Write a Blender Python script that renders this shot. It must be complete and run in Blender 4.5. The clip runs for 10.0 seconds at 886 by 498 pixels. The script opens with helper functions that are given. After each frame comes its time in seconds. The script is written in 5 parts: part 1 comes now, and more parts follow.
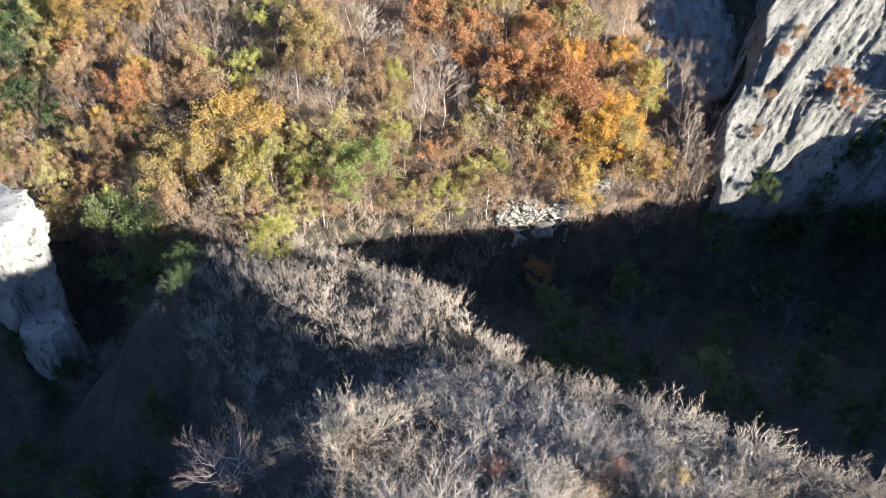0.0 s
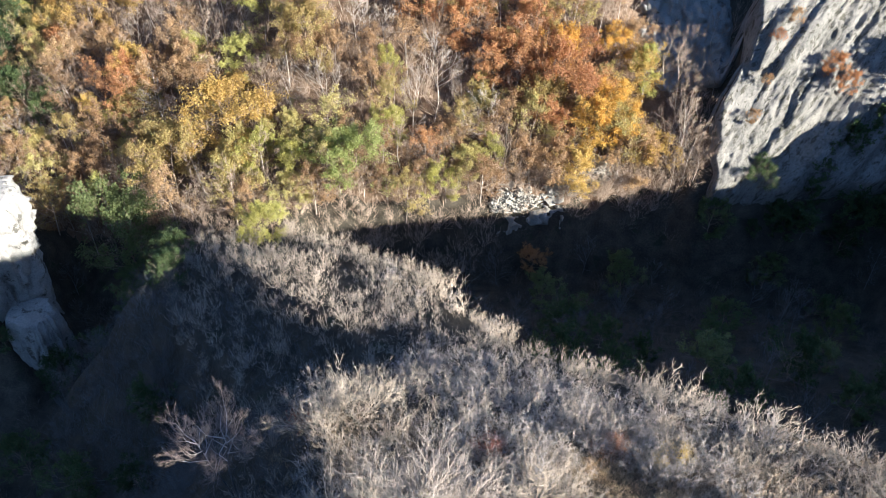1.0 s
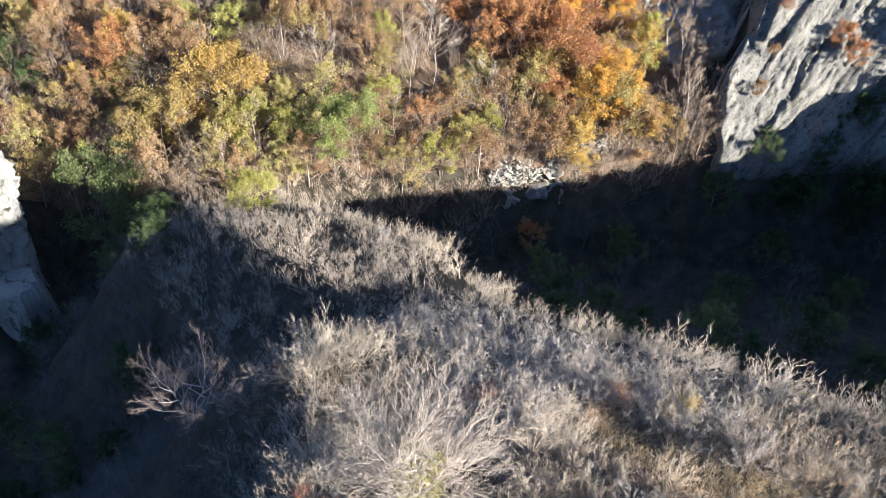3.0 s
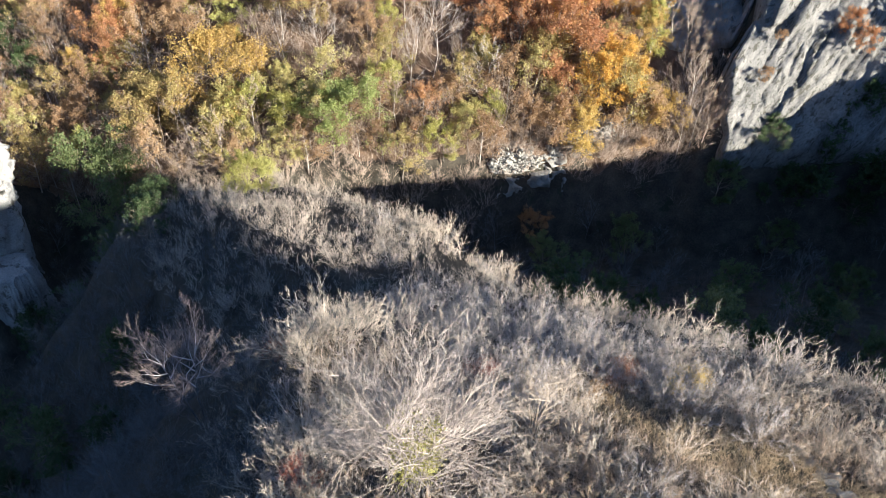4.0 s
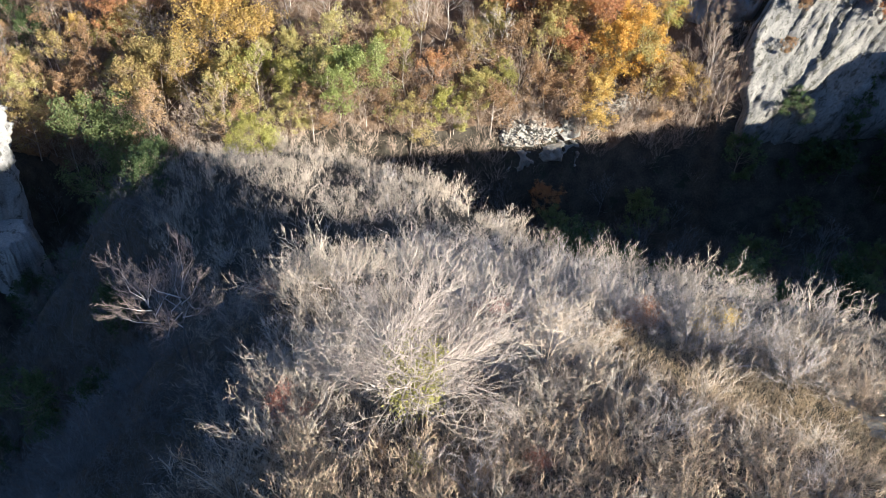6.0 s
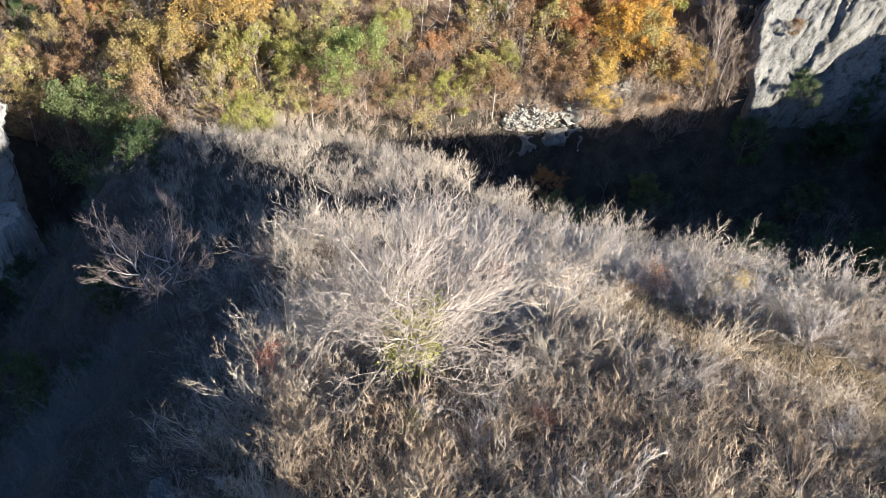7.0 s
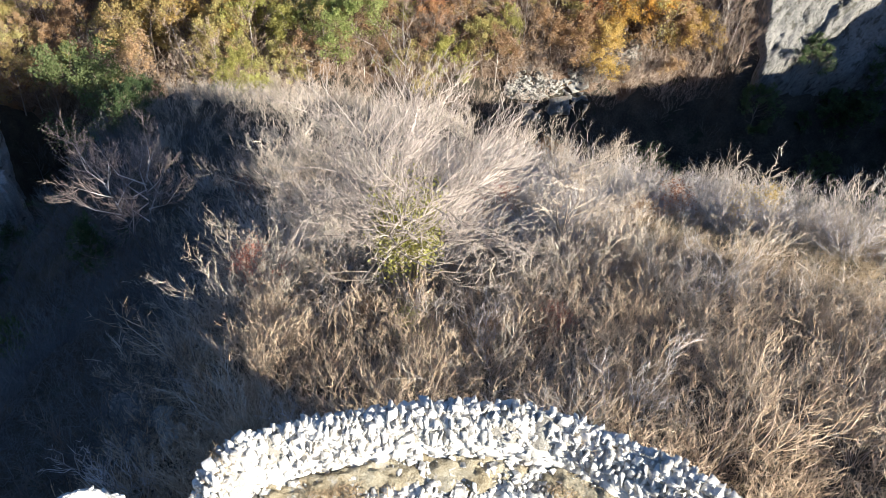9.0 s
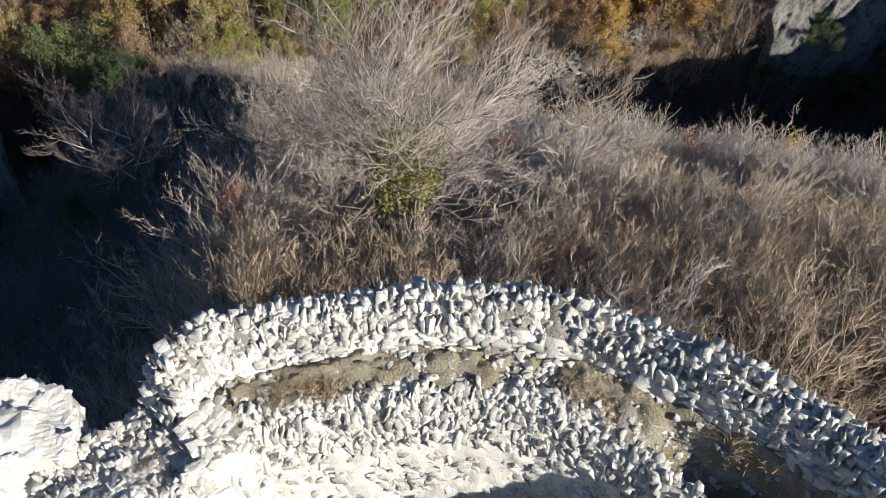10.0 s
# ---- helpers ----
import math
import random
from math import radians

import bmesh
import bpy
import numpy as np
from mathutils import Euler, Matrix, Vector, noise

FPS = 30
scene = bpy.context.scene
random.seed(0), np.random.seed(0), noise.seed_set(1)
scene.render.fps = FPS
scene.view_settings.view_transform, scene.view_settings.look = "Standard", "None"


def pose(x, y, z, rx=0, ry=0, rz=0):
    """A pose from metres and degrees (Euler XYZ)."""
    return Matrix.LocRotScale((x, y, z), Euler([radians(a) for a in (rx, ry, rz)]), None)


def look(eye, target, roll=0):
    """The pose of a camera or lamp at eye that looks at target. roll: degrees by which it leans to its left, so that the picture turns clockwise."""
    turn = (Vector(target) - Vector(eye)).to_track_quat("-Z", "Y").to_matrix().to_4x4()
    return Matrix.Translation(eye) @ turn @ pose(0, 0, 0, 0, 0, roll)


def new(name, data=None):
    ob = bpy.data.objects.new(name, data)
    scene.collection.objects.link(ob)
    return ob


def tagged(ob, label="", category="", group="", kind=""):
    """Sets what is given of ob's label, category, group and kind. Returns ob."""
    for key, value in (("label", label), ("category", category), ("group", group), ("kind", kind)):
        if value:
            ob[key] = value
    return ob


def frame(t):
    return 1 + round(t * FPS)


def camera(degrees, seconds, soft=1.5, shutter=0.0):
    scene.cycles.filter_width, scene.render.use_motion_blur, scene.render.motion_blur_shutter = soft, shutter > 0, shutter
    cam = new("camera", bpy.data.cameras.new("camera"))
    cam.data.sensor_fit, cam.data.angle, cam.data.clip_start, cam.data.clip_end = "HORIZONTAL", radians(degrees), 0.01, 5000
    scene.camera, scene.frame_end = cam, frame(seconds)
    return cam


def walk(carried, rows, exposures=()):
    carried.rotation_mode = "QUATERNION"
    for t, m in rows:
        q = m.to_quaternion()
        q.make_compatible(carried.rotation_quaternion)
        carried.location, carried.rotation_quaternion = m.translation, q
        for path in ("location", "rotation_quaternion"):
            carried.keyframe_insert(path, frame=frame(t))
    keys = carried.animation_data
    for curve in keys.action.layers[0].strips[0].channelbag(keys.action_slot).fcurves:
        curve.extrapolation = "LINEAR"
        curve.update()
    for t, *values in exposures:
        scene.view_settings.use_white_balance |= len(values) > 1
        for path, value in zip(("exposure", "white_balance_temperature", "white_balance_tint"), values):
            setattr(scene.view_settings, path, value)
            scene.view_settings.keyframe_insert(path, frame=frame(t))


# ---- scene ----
# A drone sinks straight down over a ruined round tower on a wooded spur.
cam = camera(56.9, 10.0, soft=0.8)
METRES, EYE, TILT, LEAN, TURN = 25.0, 60.0, -42.5, 0.0, 0.0
ROWS = [
    (0.0, 0.0, 0.0, 0.0, 0.0, 0.0, -0.0),
    (0.5, 0.0021, 0.0312, -0.0359, -0.16, -0.02, 0.06),
    (1.0, 0.0043, 0.066, -0.0731, -0.39, 0.01, 0.13),
    (1.5, 0.0079, 0.0977, -0.1098, -0.45, 0.01, 0.04),
    (2.0, 0.0115, 0.1276, -0.1452, -0.21, -0.02, -0.32),
    (2.5, 0.0143, 0.1591, -0.1829, -0.43, -0.03, -0.23),
    (4.0, 0.0212, 0.2603, -0.2899, -0.43, 0.04, -0.7),
    (4.5, 0.0237, 0.2953, -0.326, -0.34, 0.07, -0.83),
    (5.0, 0.0265, 0.3287, -0.3617, -0.2, 0.07, -1.06),
    (5.5, 0.0289, 0.361, -0.3984, 0.07, 0.08, -1.35),
    (7.0, 0.0354, 0.4655, -0.512, 0.28, 0.11, -1.68),
    (7.5, 0.0377, 0.4991, -0.5504, 0.31, 0.13, -1.73),
    (8.0, 0.0391, 0.532, -0.587, 0.31, 0.16, -1.76),
    (8.5, 0.0403, 0.5658, -0.624, 0.33, 0.14, -1.79),
    (9.0, 0.0415, 0.5992, -0.66, 0.35, 0.13, -1.78),
    (9.5, 0.0429, 0.634, -0.696, 0.37, 0.12, -1.77),
    (10.0, 0.0448, 0.6747, -0.7362, 0.41, 0.12, -1.77),
]
walk(cam, [(t, pose(0, 0, EYE, TILT, LEAN, TURN) @ pose(METRES * x, METRES * y, METRES * z, 90 + pitch, roll, yaw)) for t, x, y, z, yaw, pitch, roll in ROWS],
     exposures=[(0.0, 2.15, 5380, 10), (5.5, 2.05, 5440, 10), (7.5, 2.0, 5480, 10), (8.5, 2.03, 5500, 10), (9.0, 1.87, 5500, 10), (9.5, 1.55, 5460, 10), (10.0, 0.85, 5400, 10)])

# ---- world and sun ----
SUN_EL, SUN_AZ = radians(21.0), math.atan2(0.80, -0.60)   # azimuth from +y towards +x
SUN_DIR = Vector((math.sin(SUN_AZ) * math.cos(SUN_EL), math.cos(SUN_AZ) * math.cos(SUN_EL), math.sin(SUN_EL)))
world = bpy.data.worlds.new("sky")
scene.world = world
world.use_nodes = True
wn = world.node_tree.nodes
sky = wn.new("ShaderNodeTexSky")
sky.sky_type, sky.sun_disc = "NISHITA", False
sky.air_density, sky.dust_density, sky.ozone_density = 1.0, 0.3, 3.0
sky.sun_elevation, sky.sun_rotation = SUN_EL, SUN_AZ
background = wn["Background"]
world.node_tree.links.new(sky.outputs[0], background.inputs[0])
background.inputs[1].default_value = 0.05
sun_data = bpy.data.lights.new("sun", "SUN")
sun_data.energy, sun_data.angle, sun_data.color = 5.0, radians(0.55), (1.0, 0.84, 0.60)
sun = new("sun", sun_data)
sun.matrix_world = look(SUN_DIR * 300, (0, 0, 0))

# ---- materials ----
def material(name, colours, scale, rough=0.9, bump=0.3, fine=8.0, per_object=0.0, per_island=0.0, translucent=0.0, stains=None, grain=None):
    """Two scales of noise run over a ramp of colours; bump from the finer one."""
    m = bpy.data.materials.new(name)
    m.use_nodes = True
    n, l = m.node_tree.nodes, m.node_tree.links
    b = n["Principled BSDF"]
    b.inputs["Roughness"].default_value = rough
    b.inputs["Specular IOR Level"].default_value = 0.25
    co = n.new("ShaderNodeTexCoord")
    place = co.outputs["Object"]
    if grain:
        turn = n.new("ShaderNodeMapping")
        turn.vector_type = "TEXTURE"
        turn.inputs["Rotation"].default_value, turn.inputs["Scale"].default_value = grain
        l.new(place, turn.inputs["Vector"])
        place = turn.outputs[0]
    big, small = n.new("ShaderNodeTexNoise"), n.new("ShaderNodeTexNoise")
    big.inputs["Scale"].default_value, big.inputs["Detail"].default_value = scale, 4
    small.inputs["Scale"].default_value, small.inputs["Detail"].default_value = scale * fine, 6
    small.inputs["Roughness"].default_value = 0.65
    for t in (big, small):
        l.new(place, t.inputs["Vector"])
    total = n.new("ShaderNodeMath")
    total.operation = "MULTIPLY_ADD"
    l.new(small.outputs[0], total.inputs[0])
    total.inputs[1].default_value = 0.55
    half = n.new("ShaderNodeMath")
    half.operation = "MULTIPLY"
    half.inputs[1].default_value = 0.5
    l.new(big.outputs[0], half.inputs[0])
    l.new(half.outputs[0], total.inputs[2])
    last = total
    for amount, source in ((per_object, "object"), (per_island, "island")):
        if amount:
            info = n.new("ShaderNodeObjectInfo") if source == "object" else n.new("ShaderNodeNewGeometry")
            add = n.new("ShaderNodeMath")
            add.operation = "MULTIPLY_ADD"
            l.new(info.outputs["Random" if source == "object" else "Random Per Island"], add.inputs[0])
            add.inputs[1].default_value = amount
            shift = n.new("ShaderNodeMath")
            shift.operation = "SUBTRACT"
            shift.inputs[1].default_value = amount / 2
            l.new(last.outputs[0], shift.inputs[0])
            l.new(shift.outputs[0], add.inputs[2])
            last = add
    ramp = n.new("ShaderNodeValToRGB")
    e = ramp.color_ramp.elements
    while len(e) < len(colours):
        e.new(0.5)
    for i, c in enumerate(colours):
        e[i].position = 0.3 + 0.45 * i / (len(colours) - 1)
        e[i].color = (*c, 1)
    l.new(last.outputs[0], ramp.inputs[0])
    colour = ramp.outputs[0]
    if stains:
        spot = n.new("ShaderNodeTexNoise")
        spot.inputs["Scale"].default_value, spot.inputs["Detail"].default_value = stains[0], 5
        spot.inputs["Roughness"].default_value = 0.7
        l.new(place, spot.inputs["Vector"])
        edge = n.new("ShaderNodeMapRange")
        edge.inputs["From Min"].default_value, edge.inputs["From Max"].default_value = stains[1], stains[1] + 0.08
        l.new(spot.outputs[0], edge.inputs[0])
        mix = n.new("ShaderNodeMix")
        mix.data_type = "RGBA"
        mix.inputs["B"].default_value = (*stains[2], 1)
        l.new(edge.outputs[0], mix.inputs["Factor"])
        l.new(colour, mix.inputs["A"])
        colour = mix.outputs["Result"]
    l.new(colour, b.inputs["Base Color"])
    if bump:
        bp = n.new("ShaderNodeBump")
        bp.inputs["Strength"].default_value, bp.inputs["Distance"].default_value = bump, 0.15 / scale ** 0.5
        l.new(small.outputs[0], bp.inputs["Height"])
        l.new(bp.outputs[0], b.inputs["Normal"])
    if translucent:
        tr, mixer = n.new("ShaderNodeBsdfTranslucent"), n.new("ShaderNodeMixShader")
        l.new(colour, tr.inputs["Color"])
        mixer.inputs[0].default_value = translucent
        l.new(b.outputs[0], mixer.inputs[1])
        l.new(tr.outputs[0], mixer.inputs[2])
        l.new(mixer.outputs[0], n["Material Output"].inputs["Surface"])
    return m


SOIL = material("leaf_litter", [(0.016, 0.017, 0.014), (0.036, 0.033, 0.026), (0.07, 0.06, 0.046), (0.115, 0.098, 0.075)], 0.5, bump=0.6, fine=9, stains=(0.35, 0.58, (0.03, 0.036, 0.022)))
LIMESTONE = material("limestone", [(0.10, 0.105, 0.115), (0.22, 0.22, 0.22), (0.32, 0.31, 0.30), (0.38, 0.365, 0.345)], 0.3, rough=0.85, bump=0.9, fine=14, stains=(0.5, 0.57, (0.09, 0.088, 0.08)))
PALE_ROCK = material("pale_rock", [(0.126, 0.122, 0.113), (0.243, 0.236, 0.221), (0.333, 0.324, 0.302), (0.396, 0.387, 0.365)], 0.8, rough=0.85, bump=0.8, fine=9, stains=(1.6, 0.57, (0.15, 0.14, 0.115)))
LITTER = material("beech_litter", [(0.061, 0.038, 0.025), (0.117, 0.076, 0.051), (0.173, 0.122, 0.084), (0.214, 0.163, 0.120)], 0.6, bump=0.8, fine=9, stains=(0.4, 0.62, (0.13, 0.13, 0.06)))
CLIFF = material("streaked_limestone", [(0.06, 0.06, 0.058), (0.14, 0.137, 0.13), (0.225, 0.217, 0.205), (0.28, 0.268, 0.25)], 0.5, rough=0.85, bump=1.2, fine=9, stains=(1.5, 0.53, (0.075, 0.072, 0.06)), grain=((0.0, radians(32), 0.0), (1.0, 1.2, 2.4)))
MASONRY = material("pale_masonry", [(0.411, 0.394, 0.368), (0.559, 0.542, 0.507), (0.638, 0.620, 0.586), (0.681, 0.665, 0.630)], 2.2, rough=0.9, bump=0.45, fine=11, per_object=0.25, per_island=0.2, stains=(5.5, 0.585, (0.34, 0.315, 0.28)))
CROWN_BED = material("crown_bedding", [(0.19, 0.175, 0.15), (0.34, 0.32, 0.28), (0.50, 0.48, 0.44)], 4.0, bump=1.0, fine=7)
MORTAR = material("rubble_mortar", [(0.399, 0.380, 0.342), (0.570, 0.546, 0.503), (0.684, 0.660, 0.617)], 2.6, bump=0.4, fine=9, stains=(1.4, 0.63, (0.22, 0.18, 0.11)))
TURF = material("dry_turf", [(0.13, 0.105, 0.065), (0.25, 0.21, 0.135), (0.37, 0.335, 0.25), (0.52, 0.49, 0.42)], 3.2, bump=0.9, fine=9, stains=(2.2, 0.58, (0.36, 0.345, 0.31)))
BARK_PALE = material("pale_bark", [(0.280, 0.230, 0.185), (0.448, 0.381, 0.314), (0.582, 0.510, 0.431)], 0.7, per_object=0.3, per_island=0.3, bump=0, fine=5)
BRUSH = material("dry_brush", [(0.251, 0.184, 0.127), (0.452, 0.344, 0.244), (0.704, 0.569, 0.419)], 0.7, per_island=0.4, bump=0, fine=5)
# Bark darkened for the gorge scrub; its shade is put into the colour.
SHADE_BARK = material("shade_darkened_bark", [(0.07, 0.06, 0.052), (0.13, 0.11, 0.095), (0.2, 0.17, 0.145)], 0.7, bump=0, fine=5)
FAR_BARK = material("far_brown_bark", [(0.17, 0.125, 0.095), (0.29, 0.222, 0.175), (0.40, 0.325, 0.265)], 0.7, per_object=0.4, per_island=0.3, bump=0, fine=5)
FAR_GREY = material("far_grey_bark", [(0.20, 0.17, 0.15), (0.33, 0.29, 0.26), (0.45, 0.40, 0.36)], 0.7, per_object=0.4, per_island=0.3, bump=0, fine=5)
TWIG_GREY = material("brown_grey_twigs", [(0.216, 0.179, 0.159), (0.352, 0.302, 0.270), (0.517, 0.453, 0.409)], 0.7, per_island=0.4, bump=0, fine=5)
LILAC_BARK = material("lilac_grey_bark", [(0.272, 0.240, 0.227), (0.447, 0.402, 0.382), (0.635, 0.583, 0.557)], 0.7, per_object=0.3, per_island=0.3, bump=0, fine=5)
# Bark greyed and darkened for flank, valley and gorge: shade put into colour.
SHADE_GREY_BARK = material("shade_greyed_bark", [(0.065, 0.066, 0.067), (0.12, 0.121, 0.122), (0.18, 0.18, 0.18)], 0.7, per_island=0.3, bump=0, fine=5)
# Reddish twigs of the spreading tree, coloured darker to stand for shade on it.
SHADED_REDDISH = material("shaded_reddish_bark", [(0.15, 0.115, 0.105), (0.23, 0.185, 0.17), (0.31, 0.26, 0.24)], 0.7, bump=0, fine=5)


def mesh_from(name, verts, faces, mat, smooth=False):
    """A mesh from arrays of corners and of triangles or quads."""
    me = bpy.data.meshes.new(name)
    verts, faces = np.asarray(verts, np.float32), np.asarray(faces, np.int32)
    k = faces.shape[1]
    me.vertices.add(len(verts))
    me.vertices.foreach_set("co", verts.ravel())
    me.loops.add(faces.size)
    me.loops.foreach_set("vertex_index", faces.ravel())
    me.polygons.add(len(faces))
    me.polygons.foreach_set("loop_start", np.arange(0, faces.size, k, dtype=np.int32))
    me.update(calc_edges=True)
    if smooth:
        me.polygons.foreach_set("use_smooth", np.ones(len(faces), bool))
    me.materials.append(mat)
    return me


def grid_faces(nu, nv):
    """Quads of a grid whose corners run v fastest."""
    i = np.arange(nu - 1)[:, None] * nv + np.arange(nv - 1)[None, :]
    return np.stack((i, i + nv, i + nv + 1, i + 1), -1).reshape(-1, 4)


# ---- ground ----
def smoothstep(a, b, x):
    t = np.clip((np.asarray(x, float) - a) / (b - a), 0, 1)
    return t * t * (3 - 2 * t)


def soft_max(a, b, k):
    """The higher of two surfaces, with the crease filled over k metres."""
    h = np.clip(0.5 + 0.5 * (a - b) / k, 0, 1)
    return b + (a - b) * h + k * h * (1 - h)


LATTICE = np.random.RandomState(7).rand(256, 256)


def waves(x, y, size, octaves=4, gain=0.5):
    """Smooth lattice noise about zero, of that wavelength in metres."""
    total, amp = np.zeros(np.broadcast(x, y).shape), 1.0
    for o in range(octaves):
        u, v = np.asarray(x) / size * 2 ** o + 17.3 * o + 100, np.asarray(y) / size * 2 ** o + 9.1 * o + 100
        iu, iv = np.floor(u).astype(int), np.floor(v).astype(int)
        fu, fv = u - iu, v - iv
        fu, fv = fu * fu * (3 - 2 * fu), fv * fv * (3 - 2 * fv)
        a, b = LATTICE[iu % 256, iv % 256], LATTICE[(iu + 1) % 256, iv % 256]
        c, d = LATTICE[iu % 256, (iv + 1) % 256], LATTICE[(iu + 1) % 256, (iv + 1) % 256]
        total = total + amp * ((a * (1 - fu) + b * fu) * (1 - fv) + (c * (1 - fu) + d * fu) * fv - 0.5)
        amp *= gain
    return total


FLOOR = -29.0


def spur(x, y):
    yy = np.maximum(y, 9.0)
    base = 26.2 - 0.45 * yy - 0.0026 * np.maximum(0, yy - 50) ** 2 - 0.12 * np.maximum(0, -20 - y) - 0.005 * np.maximum(0, yy - 22)
    crest = np.interp(x, [-40, -30, -23, -16, -7, 1, 3, 7, 12.7, 18, 23, 28, 40, 60, 90], [64, 73, 76.5, 76, 69, 59, 51, 43.8, 40.5, 36.2, 31.5, 27, 18.5, 9, 0])
    d = np.maximum(0, (y - crest) * 0.75)
    base = base - 1.35 * np.minimum(d, 8) - 0.12 * np.maximum(0, d - 8)
    edge = np.interp(y, [-40, 6, 12, 18, 22, 27, 33, 37.5, 42, 47, 66, 76, 90], [-14, -3.2, -3.9, -5.4, -6.2, -6.0, -7.4, -5.6, -5.0, -7.6, -24, -31, -41])
    d = np.maximum(0, edge - x)
    hollow = 1.7 * np.exp(-((x + 6.0) / 5.0) ** 2 - ((y - 43.5) / 4.0) ** 2)
    knolls = 1.6 * np.exp(-((x + 7.5) / 4.0) ** 2 - ((y - 32) / 3.5) ** 2) + 0.5 * np.exp(-((x - 2.0) / 7.0) ** 2 - ((y - 33) / 3.8) ** 2)
    knolls = knolls - 0.4 * smoothstep(6, 14, x) * smoothstep(26, 36, y) - 0.35 * smoothstep(26, 42, y) * smoothstep(-1, 6, x) + 0.5 * np.exp(-((y - 22) / 8.0) ** 2) * smoothstep(1, 8, x) * smoothstep(24, 12, x) - 0.02 * np.maximum(0, yy - 24) * smoothstep(-14, -4, x)
    return base - hollow + knolls - 2.2 * (1 - np.exp(-d / 2.2)) - 0.38 * d - 0.8 * np.maximum(0, d - 10)


def far_slope(x, y):
    foot = np.interp(x, [-80, -50, -30, -10, 5, 35, 46, 60], [106, 100, 96, 93.5, 92.5, 92.3, 91.5, 91])
    up = np.maximum(0, y - foot)
    cliff = smoothstep(35.5, 39.0, x - 0.14 * (y - 92) - 0.6 * np.maximum(0, y - 98) + 5.0 * waves(x, y, 8, 3))
    z = -17 + 4.5 * cliff + up * (0.68 + 0.55 * cliff) - 0.24 * np.maximum(0, -20 - np.maximum(x, -70))
    z = z - np.maximum(0, foot - y) * np.interp(x, [-22, -3, 100], [0.7, 2.4, 1.9])
    top = 48 + 0.12 * up + 12 * waves(x, y, 160, 2)
    return -soft_max(-z, -top, 8)


def right_massif(x, y):
    top = np.interp(y, [-200, -70, -28, -2.5, 23.8, 38.8, 50.4, 58.7, 65.4, 71.5, 78.5, 88, 96, 110, 300], [26, 35, 38.8, 36, 23, 14.1, 8.1, 5.8, 3.0, 4.1, 5.3, 5.0, 5.0, 13, 40])
    return np.minimum(top + 0.05 * (x - 85), FLOOR + 2.3 * (x - 60))


def left_massif(x, y):
    top = np.interp(y, [-60, 30, 60, 70, 76, 84, 96, 130], [-30, -34, -34, -32, -17, -13, -27, -20])
    return np.minimum(top + 0.35 * np.maximum(0, -72 - x), FLOOR - 6 + 2.2 * (-54 - x))


def ground_height(x, y):
    x, y = np.asarray(x, float), np.asarray(y, float)
    low = FLOOR - 5 * smoothstep(-20, -50, x)
    z = soft_max(spur(x, y), low + 0 * x, 4)
    z = soft_max(z, far_slope(x, y), 2.0)
    z = soft_max(z, right_massif(x, y), 3)
    z = soft_max(z, left_massif(x, y), 2)
    bumps = (2.2 - 1.5 * smoothstep(-25, -12, x) * smoothstep(92, 80, y) * smoothstep(45, 30, x)) * waves(x, y, 14, 4) * smoothstep(4, 22, np.hypot(x - 1.5, y - 1.5))
    return z + bumps + 0.35 * waves(x, y, 2.5, 3)


def build_ground():
    def axis(a, b, step, reach):
        out = list(np.arange(a, b + step, step))
        lo, hi, s = a, b, step
        while hi < reach:
            s *= 1.35
            lo, hi = lo - s, hi + s
            out = [lo] + out + [hi]
        return np.array(out)
    xs, ys = axis(-72, 78, 0.75, 3500), axis(-14, 130, 0.75, 3500)
    X, Y = np.meshgrid(xs, ys, indexing="ij")
    v = np.stack((X, Y, ground_height(X, Y)), -1).reshape(-1, 3)
    ob = new("ground", mesh_from("ground", v, grid_faces(len(xs), len(ys)), SOIL, True))
    tagged(ob, "steep wooded ground covered in brown leaf litter and moss", "ground", kind="structure")


build_ground()


def build_forest_floor():
    """The layer of fallen beech leaves under the far wood, draped over the ground."""
    xs, ys = np.arange(-80, 40.1, 0.8), np.arange(90, 140.1, 0.8)
    X, Y = np.meshgrid(xs, ys, indexing="ij")
    rim = np.minimum(np.minimum(X + 80, 40 - X), np.minimum(Y - np.interp(X, [-80, -30, 5, 36], [98, 93, 92.5, 93.5]), 140 - Y)) + 3 * waves(X, Y, 6, 3)
    Z = ground_height(X, Y) + 0.25 * smoothstep(-0.5, 1.5, rim) - 0.5 * smoothstep(0.5, -1.0, rim) + 0.25 * waves(X, Y, 1.6, 2)
    v = np.stack((X, Y, Z), -1).reshape(-1, 3)
    low, n, f = v - np.array((0, 0, 0.8)), X.size, grid_faces(*X.shape)
    me = mesh_from("forest_floor", np.concatenate((v, low)), np.concatenate((f, f[:, ::-1] + n)), LITTER, True)
    tagged(new("forest_floor", me), "layer of fallen brown beech leaves under the wood", "ground", kind="structure")


build_forest_floor()


# ---- rock ----
def unit(v):
    return v / np.maximum(1e-9, np.linalg.norm(v, axis=-1, keepdims=True))


